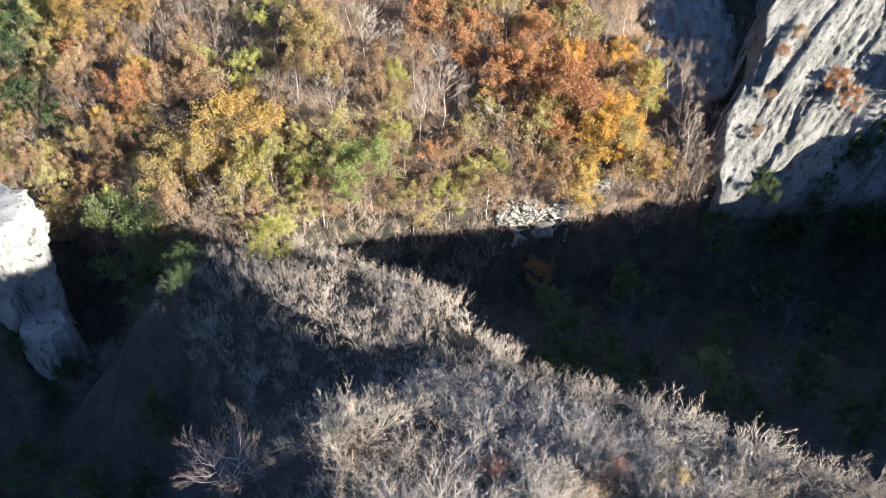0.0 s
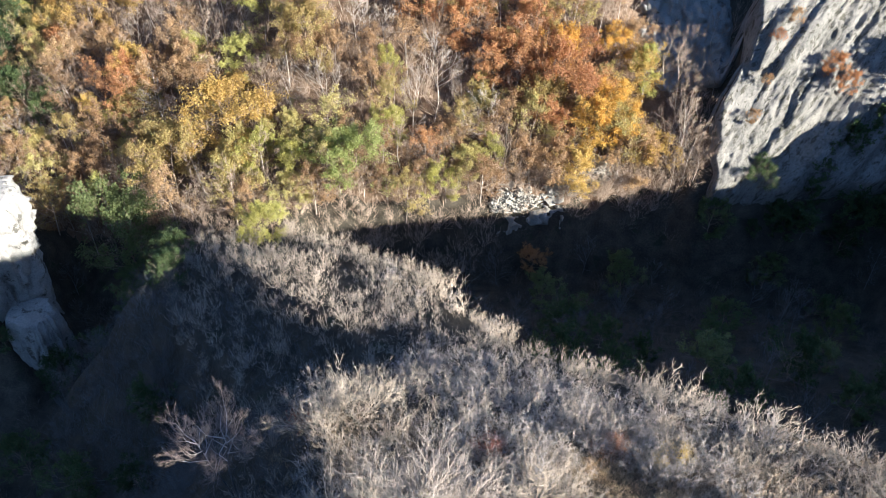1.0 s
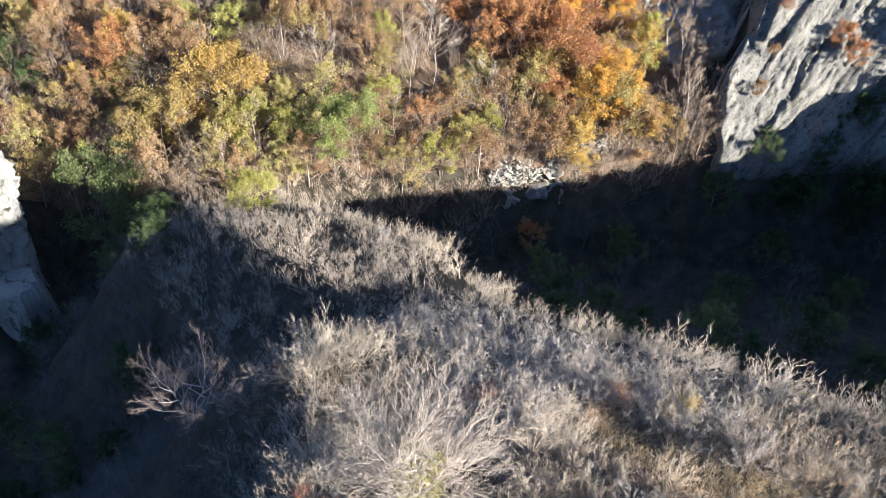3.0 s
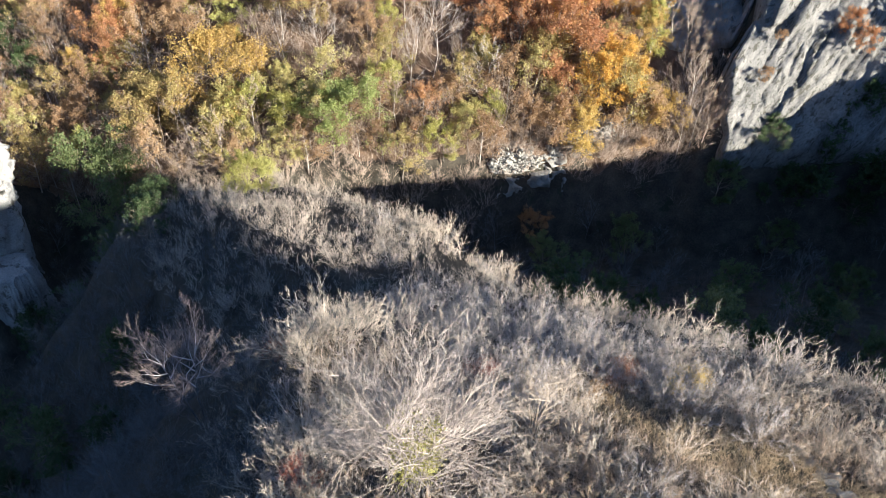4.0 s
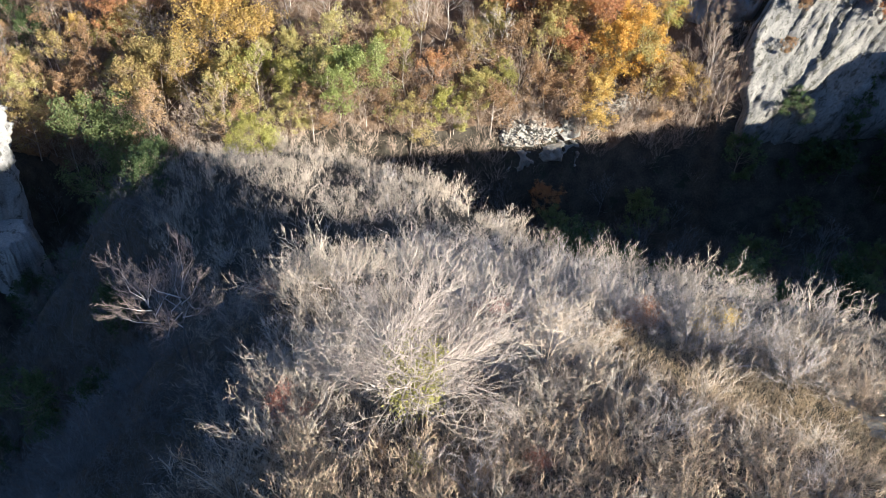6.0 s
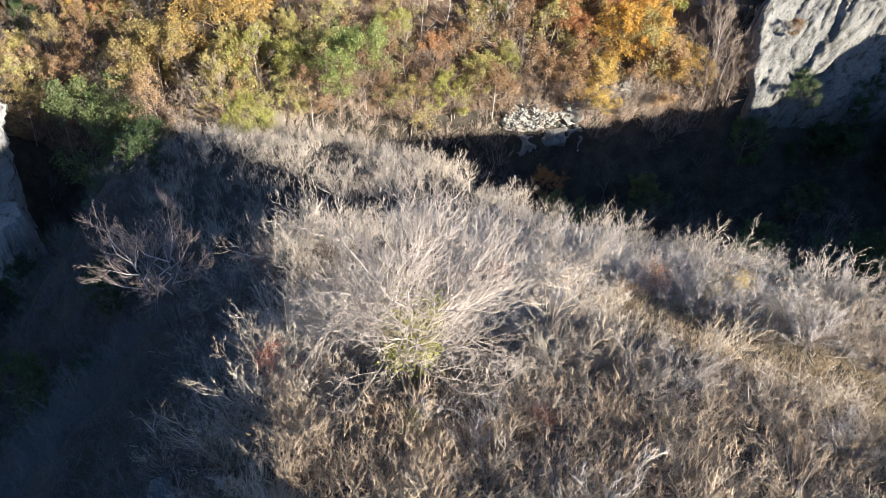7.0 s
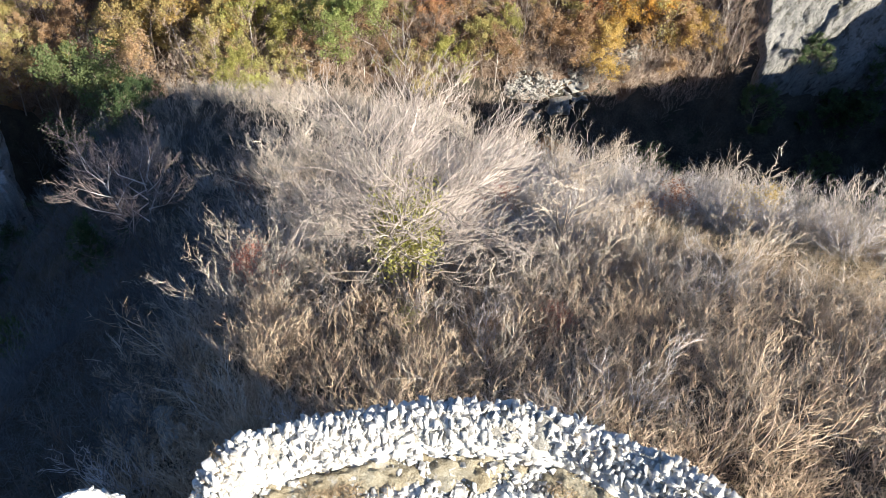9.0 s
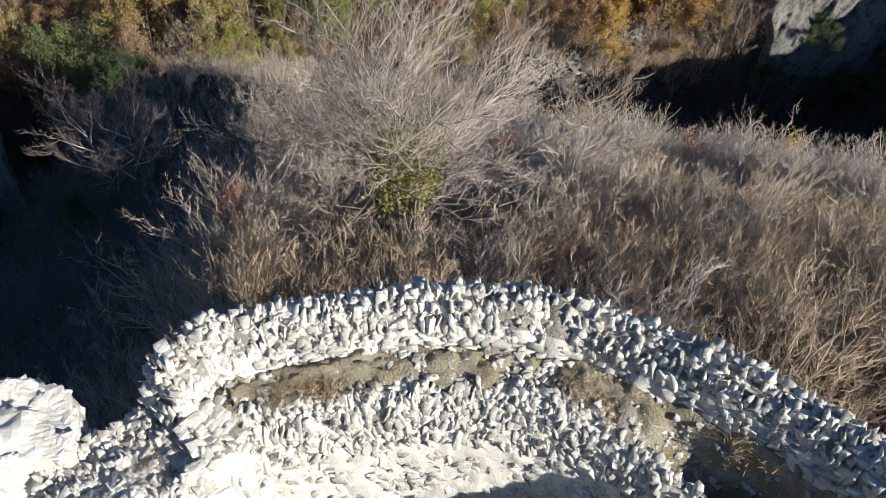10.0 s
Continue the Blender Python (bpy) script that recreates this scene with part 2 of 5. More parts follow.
def rock_sheet(name, us, vs, place, push, parent=None, label="", mat=None, thick=2.5):
    """A closed slab of rock over a grid (u, v): place gives the corners, push the outward way and how far each stands out."""
    U, V = np.meshgrid(us, vs, indexing="ij")
    P = place(U, V)
    way, far = push(U, V, P)
    front, back = P + way * far[..., None], P - way * thick
    nu, nv = U.shape
    n = nu * nv
    f = grid_faces(nu, nv)
    ring = [i * nv for i in range(nu)] + [(nu - 1) * nv + j for j in range(1, nv)] + [i * nv + nv - 1 for i in range(nu - 2, -1, -1)] + list(range(nv - 2, 0, -1))
    side = [(a, b, b + n, a + n) for a, b in zip(ring[1:] + ring[:1], ring)]
    me = mesh_from(name, np.concatenate((front.reshape(-1, 3), back.reshape(-1, 3))), np.concatenate((f, f[:, ::-1] + n, np.array(side))), mat or LIMESTONE)
    ob = new(name, me)
    if parent:
        ob.parent = parent
    if label:
        tagged(ob, label, "cliff")
    return ob


def facets(a, b, size, seed):
    """Broken faces: each cell is a small plane with its own height and tilt, meeting its neighbours in sharp edges."""
    u, v = a / size + 60.0, b / size + 60.0
    iu, iv = np.floor(u).astype(int), np.floor(v).astype(int)
    best, out = np.full(np.shape(u), 9.0), np.zeros(np.shape(u))
    for di in (-1, 0, 1):
        for dj in (-1, 0, 1):
            ci, cj = iu + di, iv + dj
            k1, k2 = (ci * 7 + cj * 3 + seed) % 256, (cj * 11 + ci * 5 + seed * 2) % 256
            du, dv = u - (ci + LATTICE[k1, k2]), v - (cj + LATTICE[k2, k1])
            near = du * du + dv * dv
            value = LATTICE[(k1 + 31) % 256, k2] - 0.5 + (LATTICE[k1, (k2 + 57) % 256] - 0.5) * du * 1.3 + (LATTICE[(k1 + 97) % 256, k2] - 0.5) * dv * 1.3
            out, best = np.where(near < best, value, out), np.minimum(best, near)
    return out


def broken(a, b, size, seed):
    """Facets at three scales, about zero, for faces of about that size in metres."""
    wa, wb = a + size * 0.5 * waves(a, b, size, 3), b + size * 0.5 * waves(a + 77, b, size, 3)
    return facets(wa, wb, size, seed) + 0.42 * facets(wa, wb, size * 0.38, seed + 5) + 0.2 * facets(wa, wb, size * 0.15, seed + 9)


def right_cliff():
    def place(u, s):
        y = 88.0 + s
        return np.stack((u + 0.10 * s, y, ground_height(u + 0.10 * s, y)), -1)

    def push(u, s, p):
        x, z = p[..., 0], p[..., 2]
        up = z + 0.6 * s
        a, b = 0.85 * x - 0.53 * up, 0.53 * x + 0.85 * up
        a = a + 0.9 * waves(a, b * 0.5, 4, 3)
        rough = smoothstep(-0.12, 0.16, waves(a + 40, b * 0.4, 9, 3))
        far = 0.75 * facets(a, b * 0.16, 3.2, 3) + (0.1 + 0.35 * rough) * facets(a + 0.2 * b, b * 0.22, 1.0, 21) + (0.06 + 0.22 * rough) * facets(a, b * 0.25, 0.4, 33) + 0.45 * waves(a, b * 0.12, 0.9, 3, 0.6) + 0.55 * waves(a, b * 0.2, 2.6, 5, 0.6) + 1.3 * waves(x, z, 16, 2) + 1.9
        edge = smoothstep(0, 2.0, u - 36.6 - 0.5 * np.maximum(0, s - 10) + 6.0 * waves(u, s, 4.5, 3)) * smoothstep(1, 3, s)
        return np.array((-0.12, -0.80, 0.58)), np.maximum(far, 0.5) * edge - 1.2 * (1 - edge)
    rock_sheet("limestone_cliff", np.arange(35.0, 68, 0.22), np.arange(1, 40, 0.22), place, push, mat=CLIFF, label="sunlit white limestone cliff with diagonal cracks above the gorge")


def gully_cliff():
    def place(u, s):
        y = 98.0 + s
        return np.stack((u, y, ground_height(u, y)), -1)

    def push(u, s, p):
        a, b = p[..., 0], p[..., 2] + s * 0.5
        far = 1.3 * facets(a, b * 0.6, 1.9, 14) + 0.7 * facets(a, b * 0.8, 0.8, 17) + 0.8 * waves(a, b, 2.5, 3) + 1.6
        rim = np.minimum(np.minimum(u - 31.5, 47.0 - u), np.minimum(s - 6.0, 30 - s)) + 5.0 * waves(u, s, 6, 3)
        edge = smoothstep(0, 2.5, rim)
        return np.array((-0.25, -0.80, 0.54)), np.maximum(far, 0.4) * edge - 1.5 * (1 - edge)
    rock_sheet("gully_cliff", np.arange(28, 49, 0.3), np.arange(4, 30, 0.3), place, push, label="shaded blue-grey rock wall in a gully beside the cliff")


def foot_cliff():
    def place(u, s):
        y = 92.3 - 0.12 * s + 0.9 * np.sin(u * 0.35) + 0.5 * waves(u, s, 3, 2)
        return np.stack((u, y + 0 * s, -18.6 - s - 1.2 * waves(u, 0 * u, 4.5, 3) + 0.05 * (u - 14)), -1)

    def push(u, s, p):
        a, b = p[..., 0], p[..., 2]
        far = 1.2 * facets(a, b * 0.6, 1.8, 2) + 0.5 * facets(a, b * 0.8, 0.7, 4) + 1.4 * waves(a, b, 6, 2) + 0.5
        edge = smoothstep(0, 0.8, s) * smoothstep(0, 3.5, np.minimum(u - 3.0, 24 - u) + 4 * waves(u, s * 0.6, 4, 3)) * smoothstep(-0.1, 0.06, waves(u + 70, s * 0.7, 4.0, 3)) * smoothstep(0, 2.5, 10.5 - s + 5 * waves(u + 30, 0 * s, 4, 2))
        return np.array((0.0, -0.93, 0.37)), far * edge - 2.4 * (1 - edge)
    rock_sheet("ledge_cliff", np.arange(3, 24, 0.2), np.arange(0, 12, 0.2), place, push, mat=PALE_ROCK, label="shaded grey rock wall under the wood's edge", thick=3.5)


def ledge_outcrop():
    """The bedded white rock that crops out along the lower edge of the wood."""
    def place(u, s):
        along = smoothstep(13, 25, u)
        y = 92.0 + 2.8 * along + 0.35 * s + 0.5 * waves(u, 0 * u, 3, 2)
        return np.stack((u, y, -19.4 + 3.0 * along + s), -1)

    def push(u, s, p):
        bed = s + 0.35 * waves(u, s, 4, 2)
        far = 0.55 * facets(u, bed * 2.6, 0.9, 12) + 0.5 * facets(u, bed * 3.0, 0.42, 15) + 0.3 * facets(u, bed * 1.5, 0.2, 18) + 0.55
        rim = np.minimum(np.minimum(u - 7.6, 24.6 - u), np.minimum(2.9 - s, 0.6 + s)) + 1.9 * waves(u, s * 1.8, 1.9, 4, 0.65)
        edge = smoothstep(0, 0.22, rim)
        return np.array((0.05, -0.86, 0.5)), np.maximum(far, 0.2) * edge - 1.4 * (1 - edge)
    rock_sheet("rock_ledge", np.arange(7, 25.5, 0.09), np.arange(0, 4.0, 0.09), place, push, mat=PALE_ROCK, label="sunlit bedded white limestone ledge under the wood", thick=2.0)


def boulder_mesh(name, seed, mat):
    """An angular block: a ball cut flat by many planes, with a little roughness."""
    rs = np.random.RandomState(seed)
    bm = bmesh.new()
    bmesh.ops.create_icosphere(bm, subdivisions=3, radius=1.0)
    square = [np.array(v, float) for v in ((1, 0, 0), (-1, 0, 0), (0, 1, 0), (0, -1, 0), (0, 0, 1), (0, 0, -1))]
    planes = [(unit(v + rs.normal(size=3) * 0.22), rs.uniform(0.42, 0.68)) for v in square] + [(unit(rs.normal(size=3)), rs.uniform(0.6, 0.85)) for _ in range(4)]
    for v in bm.verts:
        d = np.array(v.co)
        k = min([h / float(d @ n) for n, h in planes if float(d @ n) > 0.05] + [1.1])
        v.co = Vector(d * k) + v.co * (0.05 * noise.noise(v.co * 4 + Vector((seed, 0, 0))) + 0.03 * noise.noise(v.co * 11))
    me = bpy.data.meshes.new(name)
    bm.to_mesh(me)
    bm.free()
    me.materials.append(mat)
    return me


def boulders():
    rs = np.random.RandomState(14)
    shapes = [boulder_mesh("boulder", 60 + k, PALE_ROCK) for k in range(6)]
    spots = []
    for lo, hi, y0, y1, count in ((7.5, 12.0, 91.7, 93.6, 14), (12.0, 19.5, 91.9, 94.0, 22), (19.0, 24.0, 93.0, 96.5, 16), (8.0, 20.0, 94.0, 97.0, 14)):
        for k in range(count):
            spots.append((rs.uniform(lo, hi), rs.uniform(y0, y1), rs.choice((0.25, 0.35, 0.45, 0.6, 0.85)) * rs.uniform(0.85, 1.2), 0.45, "sunlit white limestone block on the ledge under the wood", "limestone blocks of the ledge"))
    for x, y, s in ((17.0, 24.4, 0.2), (17.3, 23.6, 0.25), (17.8, 22.9, 0.3), (18.0, 22.4, 0.4), (18.3, 22.0, 0.3), (18.1, 21.5, 0.42), (18.5, 21.1, 0.3), (18.3, 20.6, 0.4), (18.7, 20.2, 0.35), (18.4, 19.7, 0.3), (18.8, 19.2, 0.35), (19.2, 20.7, 0.25), (17.6, 23.2, 0.22), (18.6, 21.6, 0.25), (18.9, 20.5, 0.28), (18.0, 21.9, 0.25), (18.5, 20.9, 0.22), (18.7, 19.8, 0.25), (19.0, 18.8, 0.3)):
        spots.append((x, y, s, 0.25, "pale limestone outcrop in the dry grass", "limestone outcrops of the spur"))
    for x, y, s in ((-7.2, 13.9, 0.6), (-8.1, 14.5, 0.5), (-6.7, 13.3, 0.45), (-8.8, 15.2, 0.6), (-7.7, 13.2, 0.5), (-9.4, 16.0, 0.5), (-7.6, 14.6, 0.35), (-6.3, 12.8, 0.4), (-8.4, 13.7, 0.35), (-5.5, 35.5, 0.5), (-4.6, 36.4, 0.4), (6.2, 31.5, 0.4)):
        spots.append((x, y, s, -0.35, "grey limestone boulder among the shrubs", "boulders of the spur"))
    for k, (x, y, s, sink, label, group) in enumerate(spots):
        ob = new("boulder", shapes[k % 6])
        ob.matrix_basis = pose(x, y, float(ground_height(x, y)) + s * (0.35 - sink), rs.uniform(-22, 22), rs.uniform(-22, 22), rs.uniform(0, 360)) @ Matrix.Diagonal((s * rs.uniform(0.9, 2.1), s * rs.uniform(0.8, 1.4), s * rs.uniform(0.5, 0.85), 1))
        tagged(ob, label, "boulder", group)


def buttress(name, centre, rx, ry, z0, z1, label, seed=0.0, lean=0.0, under=0.0):
    """A fluted pillar of rock with a rounded top, closed all round."""
    us, vs = np.linspace(0, 2 * math.pi, 150), np.linspace(0, 1, 90)
    U, V = np.meshgrid(us, vs, indexing="ij")
    z = z0 + (z1 - z0) * np.minimum(1, V * 1.12)
    shrink = np.sqrt(np.clip(1 - np.clip((V - 0.72) / 0.28, 0, 1) ** 2.4, 0, 1))
    wrap = np.abs(np.sin(U / 2)) * 8
    flute = 0.16 * broken(wrap * 2.2 + seed, z * 0.22, 1.5, 4) + 0.22 * waves(wrap + seed, z * 0.12, 2.6, 2)
    r = shrink * (0.95 + flute) * (1 - under * (1 - V))
    c, s = np.cos(U), np.sin(U)
    x = centre[0] + rx * r * np.sign(c) * np.abs(c) ** 0.75 + lean * V
    y = centre[1] + ry * r * np.sign(s) * np.abs(s) ** 0.75
    v = np.stack((x, y, z + 0.5 * waves(x, y, 3, 3)), -1).reshape(-1, 3)
    tagged(new(name, mesh_from(name, v, grid_faces(len(us), len(vs)), LIMESTONE)), label, "cliff")


right_cliff()
gully_cliff()
foot_cliff()
ledge_outcrop()
boulders()
buttress("rock_buttress", (-61.6, 80.5), 9.6, 7.5, -38, -7.2, "pale limestone buttress with a sunlit rounded top", 0.0, 0.0, 0.42)
buttress("rock_outcrop", (-54.8, 75.5), 3.4, 3.2, -42, -23, "grey shaded limestone outcrop below the buttress", 40.0)


# ---- plants: shapes ----
UP = np.array((0.0, 0.0, 1.0))


def sideways(rs, d):
    """A random way square to each direction."""
    return unit(np.cross(d, rs.normal(size=d.shape)))


class Wood:
    """Many tapered three-sided stems, gathered into one mesh."""

    def __init__(self):
        self.v, self.f, self.n = [], [], 0

    def ring(self, p, d, r):
        a = unit(np.cross(d, np.array((0.31, 0.87, 0.38))))
        b = np.cross(d, a)
        ang = np.array((0, 2.094, 4.189))
        return p[:, None] + (np.cos(ang)[None, :, None] * a[:, None] + np.sin(ang)[None, :, None] * b[:, None]) * np.reshape(r, (-1, 1, 1))

    def bent(self, p0, p1, p2, r0, r1):
        """Stems through three points, ending in a tip."""
        n = len(p0)
        v = np.concatenate((self.ring(p0, unit(p1 - p0), r0), self.ring(p1, unit(p2 - p0), r1), p2[:, None]), 1)
        f = []
        for i in range(3):
            j = (i + 1) % 3
            f += [(i, j, j + 3), (i, j + 3, i + 3), (i + 3, j + 3, 6)]
        self.add(v, np.array(f), n)

    def straight(self, p0, p1, r):
        v = np.concatenate((self.ring(p0, unit(p1 - p0), r), p1[:, None]), 1)
        self.add(v, np.array(((0, 1, 3), (1, 2, 3), (2, 0, 3))), len(p0))

    def add(self, v, f, n):
        k = v.shape[1]
        self.f.append((self.n + np.arange(n)[:, None, None] * k + f[None]).reshape(-1, 3))
        self.v.append(v.reshape(-1, 3))
        self.n += n * k

    def mesh(self, name, mat):
        return mesh_from(name, np.concatenate(self.v), np.concatenate(self.f), mat)


def shoots(rs, start, way, length, count, spread, size, rise=0.15, low=0.25):
    """Side shoots of bent stems: start, way and length of each."""
    t = rs.uniform(low, 1.0, (len(start), count))
    p = start[:, None] + way[:, None] * (length[:, None] * t)[..., None]
    d = np.repeat(way[:, None], count, 1).reshape(-1, 3)
    d = unit(d + sideways(rs, d) * rs.uniform(0.6, 1.2, (len(d), 1)) * spread + UP * rise)
    ln = (length[:, None] * (1.15 - 0.6 * t) * size * rs.uniform(0.7, 1.25, t.shape)).reshape(-1)
    return p.reshape(-1, 3), d, ln


def leaves(rs, at, size, spread, plain=False):
    """Folded leaf clumps scattered round the given points, as triangles."""
    n = len(at)
    c = at + rs.normal(size=(n, 3)) * spread
    a = unit(rs.normal(size=(n, 3)) * np.array((1.0, 1.0, 0.55)) + UP * 0.1)
    b = sideways(rs, a)
    s = size * rs.uniform(0.6, 1.4, (n, 1))
    fold = np.cross(a, b) * s * 0.25
    if plain:
        v = np.stack((c - a * s * 0.6, c + b * s * 0.55 + a * s * 0.15, c - b * s * 0.55 + a * s * 0.5 + fold), 1)
        return v.reshape(-1, 3), np.arange(n * 3).reshape(-1, 3)
    v = np.stack((c - a * s * 0.6, c + b * s * 0.42 + fold, c + a * s * 0.6, c - b * s * 0.42 + fold), 1)
    f = np.arange(n)[:, None, None] * 4 + np.array(((0, 1, 2), (0, 2, 3)))[None]
    return v.reshape(-1, 3), f.reshape(-1, 3)


def tree_meshes(name, seed, height, width, counts, bark, leaf=None, leaf_size=0.26, leaf_count=1500, clear=0.3, stems=1, droop=0.1, bent=2, thin=0.006, plain=True, thick=0.014, rise=0.0, limbs=False, spread=0.85, leaf_spread=0.24):
    """Trunk, branches and crown of one tree standing at the origin."""
    rs = np.random.RandomState(seed)
    trunk = Wood()
    tip = []
    for k in range(stems):
        lean = rs.normal(size=3) * (0.05 if stems == 1 else 0.22) * height
        base = np.array((rs.normal() * 0.15, rs.normal() * 0.15, -0.4)) * (stems > 1) + np.array((0, 0, -0.4)) * (stems == 1)
        top = np.array((lean[0], lean[1], height * rs.uniform(0.85, 1.0)))
        mid = (base + top) / 2 + rs.normal(size=3) * 0.04 * height
        tip.append((base, mid, top))
    p0, p1, p2 = (np.array([t[i] for t in tip]) for i in range(3))
    r = thick * height / stems ** 0.35
    trunk.bent(p0, p1, p2, np.full(stems, r), np.full(stems, r * 0.62))
    twig, single = Wood(), []
    n1 = counts[0]
    which = rs.randint(0, stems, n1)
    t = clear + (1 - clear) * (np.arange(n1) + rs.rand(n1)) / n1
    pos = np.where((t < 0.5)[:, None], p0[which] + (p1 - p0)[which] * (2 * t)[:, None], p1[which] + (p2 - p1)[which] * (2 * t - 1)[:, None])
    ang = rs.rand(n1) * 6.283 + np.arange(n1) * 2.4
    out = np.stack((np.cos(ang), np.sin(ang), 0 * ang), -1)
    way = unit(out + UP * (rs.uniform(0.15, 0.7, n1) + 0.9 * t + rise)[:, None])
    ln = width * 0.62 * (1.15 - 0.75 * np.abs(t - 0.42) / 0.58) * rs.uniform(0.75, 1.2, n1)
    rad = r * 0.42 * (1.1 - 0.6 * t)
    ends, grade = [], rad
    for level, c in enumerate(list(counts[1:]) + [0]):
        bend = UP * (0.10 if level else 0.16) - UP * droop * 0.3
        mid, end = pos + way * (ln * 0.5)[:, None], pos + unit(way + bend) * ln[:, None]
        mid = mid - bend * (ln * 0.12)[:, None] + rs.normal(size=mid.shape) * (ln * 0.05)[:, None]
        last = c == 0
        if last or level >= bent:
            twig.straight(pos, end, np.maximum(grade, thin))
        else:
            if limbs and level == 0:
                for i in range(len(pos)):
                    one = Wood()
                    one.bent(pos[i:i + 1], mid[i:i + 1], end[i:i + 1], np.maximum(grade[i:i + 1], thin * 1.3), np.maximum(grade[i:i + 1] * 0.6, thin))
                    single.append(one.mesh(name + "_limb", bark))
            else:
                twig.bent(pos, mid, end, np.maximum(grade, thin * 1.3), np.maximum(grade * 0.6, thin))
        if level >= 1:
            for share in (0.35, 0.6, 0.8, 1.0):
                ends.append(pos + (end - pos) * share)
        if not last:
            keep = grade
            pos, way, ln = shoots(rs, pos, unit(end - pos), np.linalg.norm(end - pos, axis=1), c, spread, 0.56)
            grade = np.repeat(keep * 0.48, c)
    out = {"trunk": trunk.mesh(name + "_trunk", bark), "branch_crown": twig.mesh(name + "_branch_crown", bark)}
    if single:
        out["limb"] = single
    if leaf:
        ends = np.concatenate(ends)
        cell = np.floor(ends / (0.11 * width) + 50).astype(int)
        weight = LATTICE[(cell[:, 0] * 31 + cell[:, 2] * 7 + seed) % 256, (cell[:, 1] * 17 + cell[:, 2] * 3) % 256] ** 1.6 + 0.03
        at = ends[rs.choice(len(ends), leaf_count, p=weight / weight.sum())]
        v, f = leaves(rs, at, leaf_size, leaf_spread, plain)
        out["foliage"] = mesh_from(name + "_foliage", v, f, leaf)
    return out


def shrub_meshes(name, seed, stems, tall, fan, sides, twigs, bark, thin=0.009, bent=True, spread_by=0.62):
    """A shrub: bowed stems from one root that fork again and again, with fine twigs at their ends."""
    rs = np.random.RandomState(seed)
    ang = rs.rand(stems) * 6.283
    out = np.stack((np.cos(ang), np.sin(ang), 0 * ang), -1)
    way = unit(out * (fan * rs.rand(stems) ** 0.7)[:, None] + UP)
    ln = tall * rs.uniform(0.5, 1.05, stems)
    base = out * (0.22 * rs.rand(stems))[:, None] - UP * 0.15
    end = base + way * ln[:, None]
    w, tips = Wood(), Wood()
    mid = (base + end) / 2 - out * (0.10 * ln)[:, None] * rs.uniform(-0.6, 1.0, (stems, 1)) + rs.normal(size=end.shape) * (0.05 * ln)[:, None]
    if bent:
        w.bent(base, mid, end, np.full(stems, thin * 2.2), np.full(stems, thin * 1.5))
    else:
        w.straight(base, end, np.full(stems, thin * 1.6))
    for count, size, spread in ((sides, 0.5, spread_by), (twigs, 0.5, spread_by * 1.3)):
        base, way, ln = shoots(rs, base, unit(end - base), ln, count, spread, size, 0.14, 0.22)
        end = base + way * ln[:, None]
        if count == sides and bent:
            bow = (base + end) / 2 + (rs.normal(size=end.shape) * 0.08 - UP * 0.06) * ln[:, None]
            tips.bent(base, bow, end, np.full(len(base), thin * 1.2), np.full(len(base), thin * 0.9))
        else:
            tips.straight(base, end, np.full(len(base), thin * (1.15 if count == sides else 0.8)))
    return {"rootstock": w.mesh(name + "_rootstock", bark), "branch_crown": tips.mesh(name + "_branch_crown", bark)}


